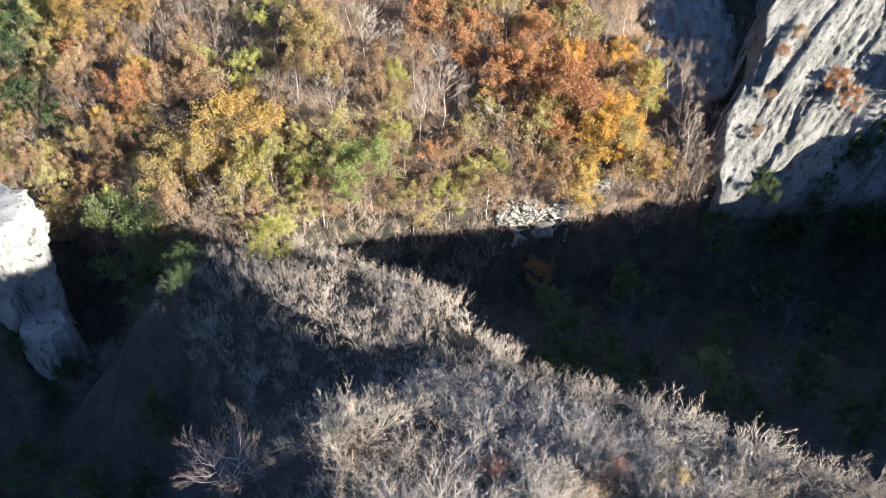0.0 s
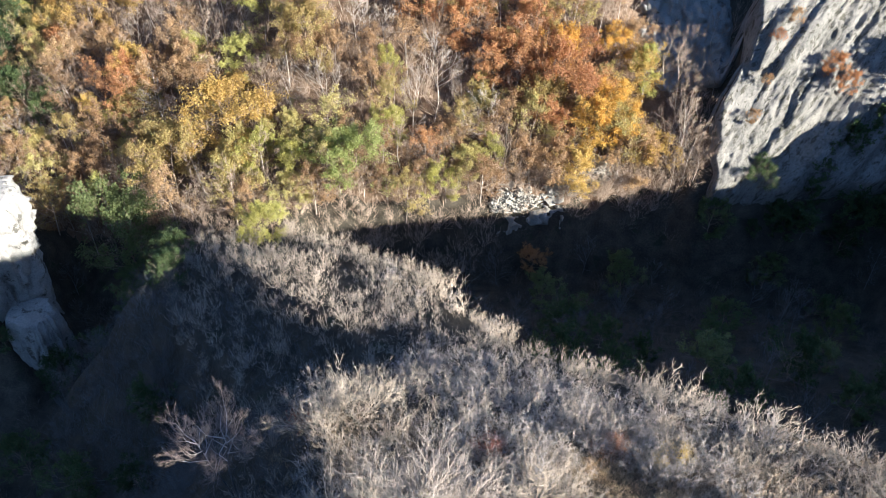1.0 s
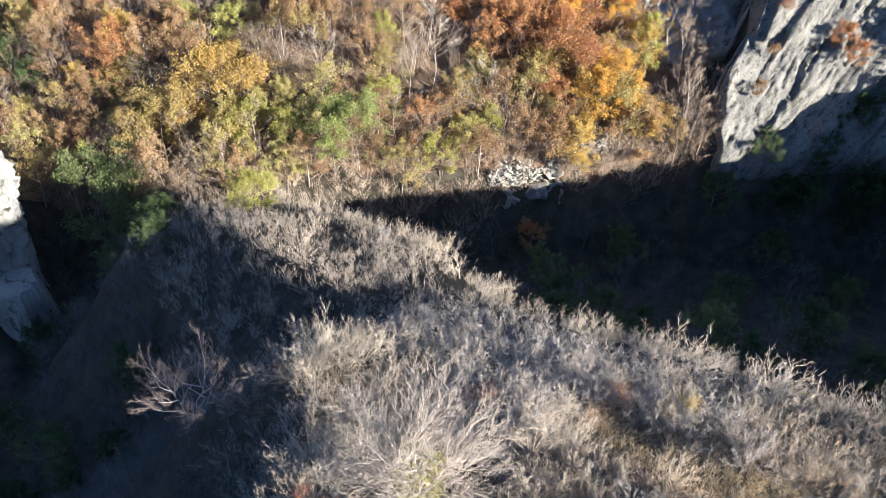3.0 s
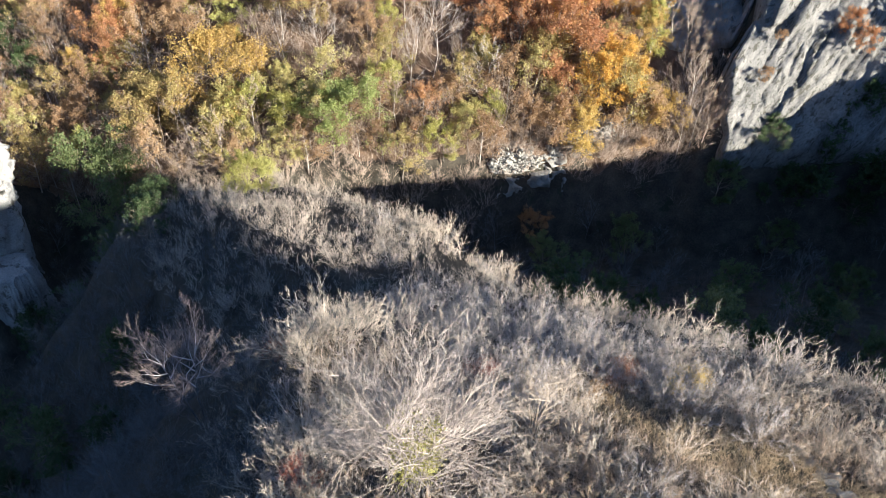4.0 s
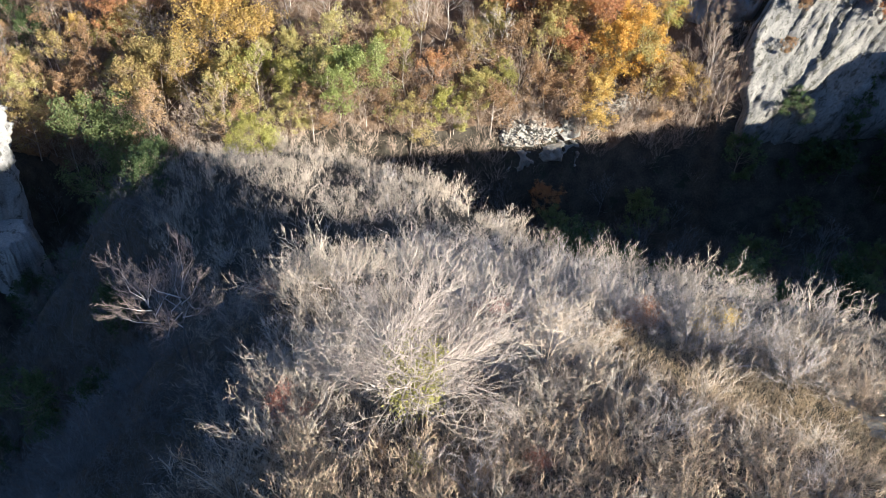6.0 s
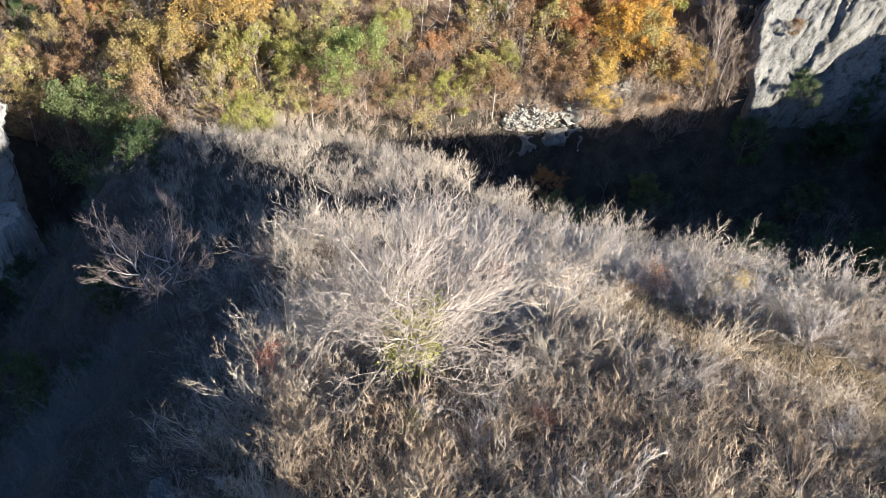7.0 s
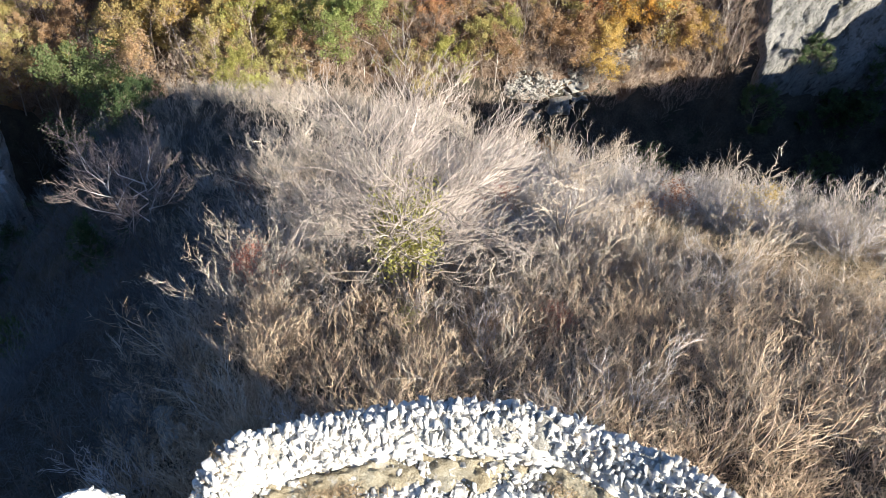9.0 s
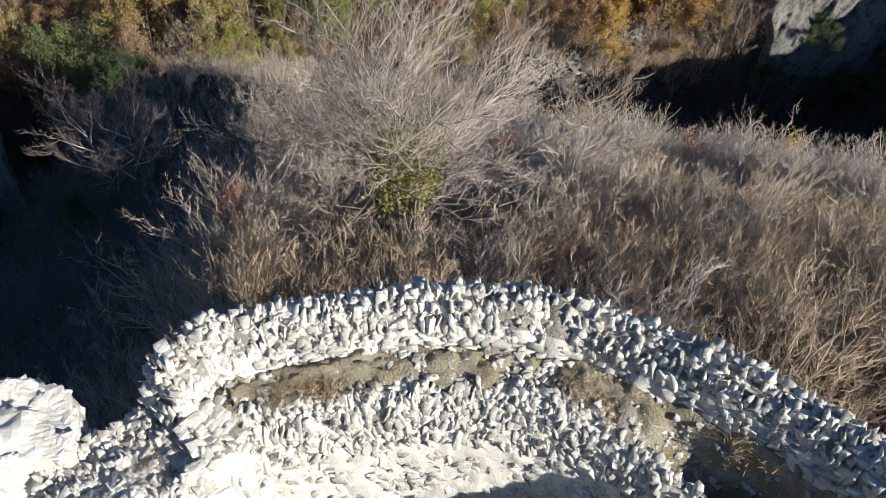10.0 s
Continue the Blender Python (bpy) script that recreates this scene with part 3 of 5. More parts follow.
def dome_meshes(name, seed, trunks, fork, limb_count, reach, low, high, counts, bark, thin=0.006, thick=0.12, wavy=0.1):
    """A tree whose limbs spread from its upper stems into a dome. trunks: base and top of each stem; low, high: the limbs' angles in degrees."""
    rs = np.random.RandomState(seed)
    trunk, twig, single = Wood(), Wood(), []
    p0, p2 = (np.array([t[i] for t in trunks], float) for i in range(2))
    p1 = (p0 + p2) / 2 + rs.normal(size=p0.shape) * 0.12
    trunk.bent(p0, p1, p2, np.full(len(p0), thick), np.full(len(p0), thick * 0.7))
    which = np.arange(limb_count) % len(p0)
    t = fork + (1 - fork) * np.sqrt((np.arange(limb_count) + rs.rand(limb_count)) / limb_count)
    pos = np.where((t < 0.5)[:, None], p0[which] + (p1 - p0)[which] * (2 * t)[:, None], p1[which] + (p2 - p1)[which] * (2 * t - 1)[:, None])
    ang = np.arange(limb_count) * 2.4 + rs.rand(limb_count) * 0.6
    tip = np.radians(low + (high - low) * rs.rand(limb_count) ** 1.1)
    way = np.stack((np.cos(ang) * np.cos(tip), np.sin(ang) * np.cos(tip), np.sin(tip)), -1)
    ln = reach * rs.uniform(0.75, 1.1, limb_count)
    grade = np.full(limb_count, thick * 0.45)
    for level, c in enumerate(list(counts) + [0]):
        bow = rs.normal(size=way.shape) * wavy * 0.7 - UP * 0.05
        mid, end = pos + (way * 0.5 + bow) * ln[:, None], pos + unit(way + rs.normal(size=way.shape) * wavy + UP * 0.08) * ln[:, None]
        r0, r1 = np.maximum(grade, thin * 1.2), np.maximum(grade * 0.6, thin)
        if level == 0:
            for i in range(limb_count):
                one = Wood()
                one.bent(pos[i:i + 1], mid[i:i + 1], end[i:i + 1], r0[i:i + 1], r1[i:i + 1])
                single.append(one.mesh(name + "_limb", bark))
        elif c:
            twig.bent(pos, mid, end, r0, r1)
        else:
            twig.straight(pos, end, r1)
        if c:
            t = np.linspace(0.22, 1.0, c)[None] + rs.uniform(-0.07, 0.07, (len(pos), c))
            start = np.where((t < 0.5)[..., None], pos[:, None] + (mid - pos)[:, None] * (2 * t)[..., None], mid[:, None] + (end - mid)[:, None] * (2 * t - 1)[..., None])
            d = np.repeat(unit(end - mid), c, 0)
            side = sideways(rs, d) * np.array((1.0, 1.0, 0.75))
            way = unit(d + side * rs.uniform(0.45, 0.95, (len(d), 1)) + UP * 0.06)
            ln = (ln[:, None] * (0.62 - 0.3 * t) * rs.uniform(0.8, 1.2, t.shape)).reshape(-1)
            pos, grade = start.reshape(-1, 3), np.repeat(grade * 0.5, c)
    return {"trunk": trunk.mesh(name + "_trunk", bark), "branch_crown": twig.mesh(name + "_branch_crown", bark), "limb": single}


def plant(name, meshes, m, label, category, group="", mats=None):
    """Stands up one plant: an Empty at its base and a mesh for each part. mats: materials of single parts."""
    root = new(name)
    root.empty_display_size = 0.3
    for part_name, me in [(k, one) for k, v in meshes.items() for one in (v if isinstance(v, list) else [v])]:
        ob = new(part_name, me)
        ob.parent = root
        if mats and part_name in mats:
            ob.material_slots[0].link = "OBJECT"
            ob.material_slots[0].material = mats[part_name]
    root.matrix_basis = m
    return tagged(root, label, category, group)


def stand(rs, x, y, scale=1.0, sink=0.0, lean=4.0):
    z = float(ground_height(x, y))
    return pose(x, y, z - sink, rs.uniform(-lean, lean), rs.uniform(-lean, lean), rs.uniform(0, 360)) @ Matrix.Diagonal((scale, scale, scale * rs.uniform(0.9, 1.12), 1))


# ---- plants: materials ----
def foliage(name, dark, mid, light):
    return material(name, [dark, mid, light], 0.6, rough=0.7, bump=0, fine=6, per_object=0.3, per_island=0.3, translucent=0.5)


GOLD = foliage("golden_leaves", (0.296, 0.197, 0.074), (0.493, 0.345, 0.108), (0.611, 0.473, 0.167))
ORANGE = foliage("orange_leaves", (0.394, 0.187, 0.050), (0.592, 0.340, 0.074), (0.671, 0.463, 0.118))
RUST = foliage("rust_leaves", (0.273, 0.123, 0.070), (0.422, 0.216, 0.106), (0.537, 0.326, 0.150))
OLIVE = foliage("olive_leaves", (0.287, 0.202, 0.090), (0.426, 0.352, 0.139), (0.499, 0.479, 0.202))
LIME = foliage("yellow_green_leaves", (0.266, 0.246, 0.074), (0.414, 0.404, 0.123), (0.522, 0.513, 0.197))
GREEN = foliage("green_leaves", (0.169, 0.202, 0.059), (0.309, 0.352, 0.122), (0.459, 0.490, 0.213))
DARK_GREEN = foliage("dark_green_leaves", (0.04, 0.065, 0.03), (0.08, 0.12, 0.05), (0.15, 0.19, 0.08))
TAN = foliage("withered_leaves", (0.238, 0.150, 0.084), (0.378, 0.251, 0.141), (0.502, 0.361, 0.211))
SAGE = foliage("sage_green_leaves", (0.096, 0.120, 0.048), (0.176, 0.216, 0.088), (0.280, 0.312, 0.144))
RED = foliage("red_leaves", (0.22, 0.07, 0.05), (0.36, 0.14, 0.10), (0.46, 0.24, 0.18))
LEAF = {"gold": (GOLD, "golden yellow"), "orange": (ORANGE, "bright orange"), "rust": (RUST, "rust brown"), "olive": (OLIVE, "dull olive"),
        "lime": (LIME, "yellow-green"), "green": (GREEN, "fresh green"), "sage": (SAGE, "dull sage green"), "dark": (DARK_GREEN, "dark green"), "tan": (TAN, "withered tan")}

# ---- far wood ----
FULL = [tree_meshes("broadleaf", 11 + k, 7.8, 7.2 + 0.6 * (k % 3), (24, 5, 4), FAR_BARK, GOLD, 0.19, 8500, 0.08, thin=0.012, rise=-0.1, leaf_spread=0.2) for k in range(5)]
BROAD = [tree_meshes("great_broadleaf", 171 + k, 7.6, 7.4, (30, 6, 5), FAR_BARK, GOLD, 0.14, 15000, 0.08, thin=0.009, rise=-0.1, leaf_spread=0.18) for k in range(3)]
SLIM = [tree_meshes("slim_broadleaf", 31 + k, 10.5, 4.8, (20, 5, 4), FAR_GREY, LIME, 0.17, 5500, 0.15, thin=0.013, leaf_spread=0.2) for k in range(3)]
THIN = [tree_meshes("thinning_tree", 41 + k, 9.0, 6.8, (14, 5, 4, 2), FAR_GREY, TAN, 0.16, 3200, 0.18, thin=0.013, leaf_spread=0.2) for k in range(3)]
BARE = [tree_meshes("bare_tree", 51 + k, 8.5 + 0.7 * k, 6.8, (14, 5, 4, 2), FAR_GREY, clear=0.16, thin=0.013, spread=0.7, thick=0.0105) for k in range(4)]
SCRUB = [shrub_meshes("scrub", 71 + k, 8, 3.4, 0.9, 5, 2, FAR_BARK, 0.018, False) for k in range(4)]

# x, y, size: single trees that can be told apart
TREES = {}
TREES["gold"] = [(-59.7, 125.9, 11), (-30.5, 101.0, 13.5), (31.1, 95.6, 7), (-53.2, 126.2, 9), (28.8, 105.1, 8)]
TREES["orange"] = [(24.6, 98.8, 10.5), (18.9, 106.9, 8), (26.6, 109.4, 6)]
TREES["rust"] = [(9.9, 105.9, 10.5), (16.7, 102.6, 12), (-48.7, 112.0, 10), (3.0, 111.5, 9), (-63.0, 122.4, 8), (-2.0, 114.5, 9), (14.1, 112.7, 8), (-58.0, 101.1, 5), (12.3, 106.8, 8)]
TREES["olive"] = [(-39.5, 98.1, 13), (-29.7, 94.0, 9.5), (-18.8, 109.5, 11), (19.2, 113.4, 9), (14.6, 102.3, 8), (-47.3, 103.6, 7)]
TREES["lime"] = [(-7.0, 105.2, 9), (-26.6, 117.8, 9), (-21.0, 95.5, 9.5), (1.0, 92.7, 7), (30.6, 104.1, 9.5), (-23.6, 88.6, 6), (-50.3, 97.6, 8), (-7.0, 99.5, 6), (7.6, 96.2, 8), (-20.9, 73.5, 5.5)]
TREES["green"] = [(-11.2, 93.7, 11.5), (-17.9, 98.2, 6)]
TREES["sage"] = [(-45.5, 90.0, 14)]
TREES["dark"] = [(-73.6, 125.6, 10), (-68.8, 118.8, 9), (-72.8, 118.5, 8), (-62.8, 113.4, 7), (-72.0, 129.4, 10)]
BARE_AT = [(-12.1, 112.6, 11), (-16.1, 102.8, 10), (0.5, 106.2, 10), (7.0, 98.5, 10), (-53.2, 113.9, 9), (-41.0, 120.8, 9), (-67.0, 110.1, 9), (-3.6, 101.3, 9),
           (-42.5, 108.7, 10), (-62.1, 117.5, 9), (-46.8, 118.7, 8), (-21.5, 105.0, 8), (-8.0, 112.1, 9), (-56.5, 108.3, 9), (25.1, 93.6, 6), (35.8, 96.1, 7),
           (3.8, 103.4, 8), (21.1, 96.0, 6), (39.1, 103.1, 6)]


def far_wood():
    rs = np.random.RandomState(5)
    taken = []
    def free(x, y, gap):
        return all((x - a) ** 2 + (y - b) ** 2 > gap * gap for a, b in taken)
    for hue, spots in TREES.items():
        mat, word = LEAF[hue]
        for k, (x, y, size) in enumerate(spots):
            slim = hue == "lime" and k % 2 == 0
            kinds, tall = (SLIM, 10.5) if slim else (BROAD if size > 9.8 else FULL, 9.0)
            plant("broadleaf_tree", kinds[k % len(kinds)], stand(rs, x, y, size / tall), word + " autumn broadleaf tree on the wooded slope", "tree", "autumn trees of the far wood", {"foliage": mat})
            taken.append((x, y))
    for k, (x, y, size) in enumerate(BARE_AT):
        plant("bare_tree", BARE[k % 4], stand(rs, x, y, size / 9.5), "leafless pale grey tree with fine twigs on the slope", "tree", "bare trees of the far wood")
        taken.append((x, y))
    made = 0
    for k in range(6000):
        x, y = rs.uniform(-78, 40), rs.uniform(91, 136)
        foot = np.interp(x, [-80, -50, -30, -10, 5, 35], [100, 92, 91, 91, 92, 94])
        if y < foot or not free(x, y, 2.7) or math.hypot(x + 45.9, y - 91.2) < 6 or math.hypot(x + 11.2, y - 93) < 4.5 or (math.hypot(x - 13, y - 92.5) < 4 and y < 94) or x > 29.5:
            continue
        taken.append((x, y))
        made += 1
        pick, size = rs.rand(), rs.uniform(0.7, 1.1)
        if pick < 0.4:
            plant("bare_tree", BARE[made % 4], stand(rs, x, y, size), "leafless brown-grey tree with fine twigs on the slope", "tree", "bare trees of the far wood", {"branch_crown": FAR_BARK})
        elif pick < 0.72:
            mat, word = LEAF[(("tan", "olive", "tan", "olive") if x < -8 else ("tan", "rust", "tan", "olive"))[rs.randint(4)]]
            plant("thinning_tree", THIN[made % 3], stand(rs, x, y, size), word + " half-bare tree losing its leaves", "tree", "thinning trees of the far wood", {"foliage": mat, "branch_crown": FAR_BARK})
        else:
            west = x < -20
            hues = ("gold", "olive", "olive", "tan", "tan", "lime") if west else ("rust", "gold", "olive", "tan", "tan", "olive")
            mat, word = LEAF[hues[rs.randint(6)]]
            plant("broadleaf_tree", FULL[made % 5], stand(rs, x, y, size * 0.85), word + " autumn broadleaf tree on the wooded slope", "tree", "autumn trees of the far wood", {"foliage": mat})
    for k, x in enumerate(np.arange(-19.0, 9.0, 1.7)):
        y = 92.4 + rs.uniform(0, 2.2)
        if k % 3 == 1:
            plant("thinning_tree", THIN[k % 3], stand(rs, x, y, rs.uniform(0.45, 0.7)), "withered tan half-bare tree losing its leaves", "tree", "thinning trees of the far wood", {"foliage": TAN, "branch_crown": FAR_BARK})
        else:
            plant("bare_tree", BARE[k % 4], stand(rs, x, y, rs.uniform(0.4, 0.65)), "small leafless brown tree at the wood's lower edge", "tree", "bare trees of the far wood", {"branch_crown": FAR_BARK})
    for x, y, size in ((32.5, 95.5, 0.6), (34.5, 97.5, 0.7), (35.5, 94.5, 0.6), (35.8, 98.5, 0.65), (34.0, 100.5, 0.65), (36.6, 101.5, 0.6), (32.0, 99.0, 0.6), (35.5, 104.5, 0.6), (33.5, 93.2, 0.5), (37.4, 96.2, 0.5), (37.5, 104.0, 0.5), (34.0, 107.5, 0.6), (37.0, 109.0, 0.55), (36.4, 92.8, 0.5)):
        plant("bare_tree", BARE[int(x) % 4], stand(rs, x, y - 0.8, size * 1.4, -0.6), "leafless grey tree in the gully beside the cliff", "tree", "bare trees of the gully", {"branch_crown": FAR_BARK})
    plant("cliff_bush", FULL[1], pose(54.5, 98.6, float(ground_height(54.5, 98.6)) + 1.0) @ Matrix.Scale(0.42, 4), "rust brown bush growing on the cliff", "bush", "", {"foliage": RUST})
    for x, y, size, hue in ((49.5, 104.5, 0.2, "tan"), (47.0, 103.0, 0.18, "rust"), (58.5, 109.0, 0.35, "tan"), (60.5, 107.5, 0.3, "tan"), (61.5, 110.5, 0.35, "rust"), (45.5, 99.5, 0.16, "tan"), (43.5, 96.5, 0.2, "tan"), (56.0, 97.6, 0.3, "rust")):
        mat, word = LEAF[hue]
        plant("cliff_bush", FULL[int(x) % 5], pose(x - 0.25, y - 1.7, float(ground_height(x, y)) + 1.3) @ Matrix.Scale(size * 1.25, 4), word + " bush rooted in a crack of the cliff", "bush", "bushes of the cliff", {"foliage": mat})
    for x, y, size in ((40.0, 107.5, 0.6), (42.0, 110.5, 0.65), (38.5, 105.5, 0.6), (44.5, 113.0, 0.6), (40.8, 103.6, 0.5), (41.5, 106.0, 0.5)):
        plant("bare_tree", BARE[int(x) % 4], stand(rs, x, y, size * 1.3), "leafless grey tree in the gully beside the cliff", "tree", "bare trees of the gully", {"branch_crown": FAR_BARK})
    # the gorge and the shaded valley
    for k in range(900):
        x, y = rs.uniform(-60, 62), rs.uniform(36, 92)
        z, s = float(ground_height(x, y)), float(spur(x, y))
        gorge = x > 2 and y > np.interp(x, [2, 12.7, 23, 40], [68, 52, 47, 38])
        valley = x < np.interp(y, [36, 60, 90], [-27, -30, -31])
        if not (gorge or valley) or not free(x, y, 5.2):
            continue
        taken.append((x, y))
        pick = rs.rand()
        if pick < 0.55:
            plant("bare_tree", BARE[k % 4], stand(rs, x, y, rs.uniform(0.5, 0.8)), "leafless tree in the shaded gorge", "tree", "trees of the shaded gorge", {"branch_crown": SHADE_GREY_BARK, "trunk": SHADE_GREY_BARK})
        else:
            # Mostly dark green leaves: the gorge's shade is put into their colour.
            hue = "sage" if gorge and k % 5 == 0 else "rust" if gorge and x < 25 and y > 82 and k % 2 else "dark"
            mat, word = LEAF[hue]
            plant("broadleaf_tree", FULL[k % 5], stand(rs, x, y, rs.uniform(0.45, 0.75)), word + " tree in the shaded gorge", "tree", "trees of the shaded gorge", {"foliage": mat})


def gather(name, shapes, spots, mat, label, category, sizes=(0.7, 1.2), lean=8.0, seed=3, wide=1.0, lift_by=0.0):
    """Many small plants of a few shapes in one mesh, too many to count."""
    rs = np.random.RandomState(seed)
    V, F, n = [], [], 0
    data = []
    for me in shapes:
        v = np.empty(len(me.vertices) * 3, np.float32)
        me.vertices.foreach_get("co", v)
        f = np.empty(len(me.loops), np.int32)
        me.loops.foreach_get("vertex_index", f)
        data.append((v.reshape(-1, 3), f.reshape(-1, 3)))
    heights = ground_height(np.array([s[0] for s in spots]), np.array([s[1] for s in spots]))
    for (x, y, *more), z in zip(spots, heights):
        v, f = data[rs.randint(len(data))]
        k = rs.uniform(*sizes) * (more[0] if more else 1.0)
        m = np.array((pose(0, 0, 0, rs.uniform(-lean, lean), rs.uniform(-lean, lean), rs.uniform(0, 360))).to_3x3()) * k
        V.append(v @ m.T * np.array((wide, wide, 1)) + np.array((x, y, z + lift_by)))
        F.append(f + n)
        n += len(v)
    ob = new(name, mesh_from(name, np.concatenate(V), np.concatenate(F), mat))
    return tagged(ob, label, category, kind="stuff")


far_wood()

UNDER_RS = np.random.RandomState(21)
gather("undergrowth", [me for s in SCRUB for me in (s["branch_crown"],)], [(x, y) for x, y in zip(UNDER_RS.uniform(-75, 40, 1150), UNDER_RS.uniform(88, 130, 1150)) if y > np.interp(x, [-75, -40, -10, 5, 8], [98, 90, 89, 89.5, 93.5])],
       FAR_BARK, "brown leafless undergrowth between the trees of the slope", "undergrowth", (0.7, 1.35))
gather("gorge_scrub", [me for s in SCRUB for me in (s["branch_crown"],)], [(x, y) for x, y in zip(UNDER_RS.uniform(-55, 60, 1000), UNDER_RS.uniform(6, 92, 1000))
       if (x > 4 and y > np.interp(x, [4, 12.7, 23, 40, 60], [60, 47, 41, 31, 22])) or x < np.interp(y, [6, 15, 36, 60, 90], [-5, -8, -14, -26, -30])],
       SHADE_BARK, "leafless scrub coloured dark for the shaded gorge", "scrub", (0.6, 1.0), seed=4)


THICKET_DARK = [shrub_meshes("flank_scrub", 141 + k, 8, 2.2, 1.2, 5, 3, FAR_BARK, 0.010, False, 0.8) for k in range(4)]
gather("foot_scrub", [s["branch_crown"] for s in SCRUB], [(x, y) for x, y in zip(UNDER_RS.uniform(-42, 30, 460), UNDER_RS.uniform(85, 95, 460)) if y > np.interp(x, [-42, 5, 10], [86, 87, 91])],
       FAR_BARK, "pinkish brown leafless scrub along the wood's lower edge", "scrub", (0.7, 1.25), seed=14)
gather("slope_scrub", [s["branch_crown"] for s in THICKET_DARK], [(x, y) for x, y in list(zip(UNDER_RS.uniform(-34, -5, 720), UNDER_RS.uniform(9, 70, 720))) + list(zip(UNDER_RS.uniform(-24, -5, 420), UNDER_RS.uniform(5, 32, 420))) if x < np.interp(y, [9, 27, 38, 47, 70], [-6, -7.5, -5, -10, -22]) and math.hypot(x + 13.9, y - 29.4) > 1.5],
       SHADE_GREY_BARK, "tangled leafless scrub on the spur's steep flank", "scrub", (0.5, 1.25), 14.0, seed=24)
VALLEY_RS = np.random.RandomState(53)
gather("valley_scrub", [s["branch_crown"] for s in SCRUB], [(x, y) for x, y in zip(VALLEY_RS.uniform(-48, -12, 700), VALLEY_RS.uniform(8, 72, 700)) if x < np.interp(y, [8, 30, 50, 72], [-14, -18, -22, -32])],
       SHADE_GREY_BARK, "leafless scrub coloured dark for the shaded side of the valley", "scrub", (0.5, 1.1), 12.0, seed=54)
LEDGE_RS = np.random.RandomState(29)
gather("ledge_scrub", [s["branch_crown"] for s in SCRUB], [(x, y) for x, y in zip(LEDGE_RS.uniform(9, 40, 250), LEDGE_RS.uniform(91.5, 98, 250)) if x > 18 or y > 93.6],
       FAR_BARK, "dense brown leafless scrub on the ledge between rocks and wood", "scrub", (0.6, 1.1), seed=25)
CLIFF_RS = np.random.RandomState(27)
# Dark leaves follow the shadow's edge, added to darken the pale rock there.
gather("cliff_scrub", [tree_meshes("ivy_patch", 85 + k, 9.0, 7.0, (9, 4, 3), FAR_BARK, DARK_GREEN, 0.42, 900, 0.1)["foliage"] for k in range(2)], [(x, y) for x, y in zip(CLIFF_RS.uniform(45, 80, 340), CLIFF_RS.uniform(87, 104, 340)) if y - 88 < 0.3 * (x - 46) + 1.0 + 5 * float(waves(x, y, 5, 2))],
       DARK_GREEN, "dark green ivy and scrub added to deepen the shade at the cliff's foot", "scrub", (0.25, 0.55), 30.0, 5, 1.0, 0.9)


# ---- spur: shrubs round the tower ----
def on_spur(x, y):
    crest = np.interp(x, [-40, -30, -16, -7, 1, 3, 7, 12.7, 18, 23, 28, 40], [86, 84, 77, 69, 59, 51, 43.8, 40.5, 36.2, 31.8, 27.5, 19.5])
    edge = np.interp(y, [0, 12, 18, 27, 36, 47, 66, 76], [-9, -9, -10, -13, -17, -22, -31, -36])
    return x > edge and y < crest + 3 and np.hypot(x - 1.7, y - 2.0) > 7.2 and y > 3


BUSH = [shrub_meshes("shrub", 91 + k, 13, 2.7, 1.2 + 0.3 * (k % 3), 7, 5, BARK_PALE, 0.0092, True, 0.75) for k in range(6)]
THICKET = [shrub_meshes("thicket", 101 + k, 7, 2.1, 1.2, 5, 4, BARK_PALE, 0.0105, True, 0.8) for k in range(5)]
SAPLING = [shrub_meshes("sapling", 121 + k, 7, 2.1, 0.5, 5, 3, BARK_PALE, 0.011, False, 0.55) for k in range(4)]


def clear_of(x, y, reach=2.6):
    """Open ground round the single trees."""
    return min(math.hypot(x + 0.3, y - 19.8), math.hypot(x + 14.3, y - 30.6) + 0.8, math.hypot(x - 5.3, y - 23.3) + 1.4) > reach


def meadow(x, y):
    """The open strip of dry grass on the spur's sunny flank."""
    return abs((x - 14.5) * 0.62 + (y - 21.5) * 0.78) < 2.3 and 8 < x < 24


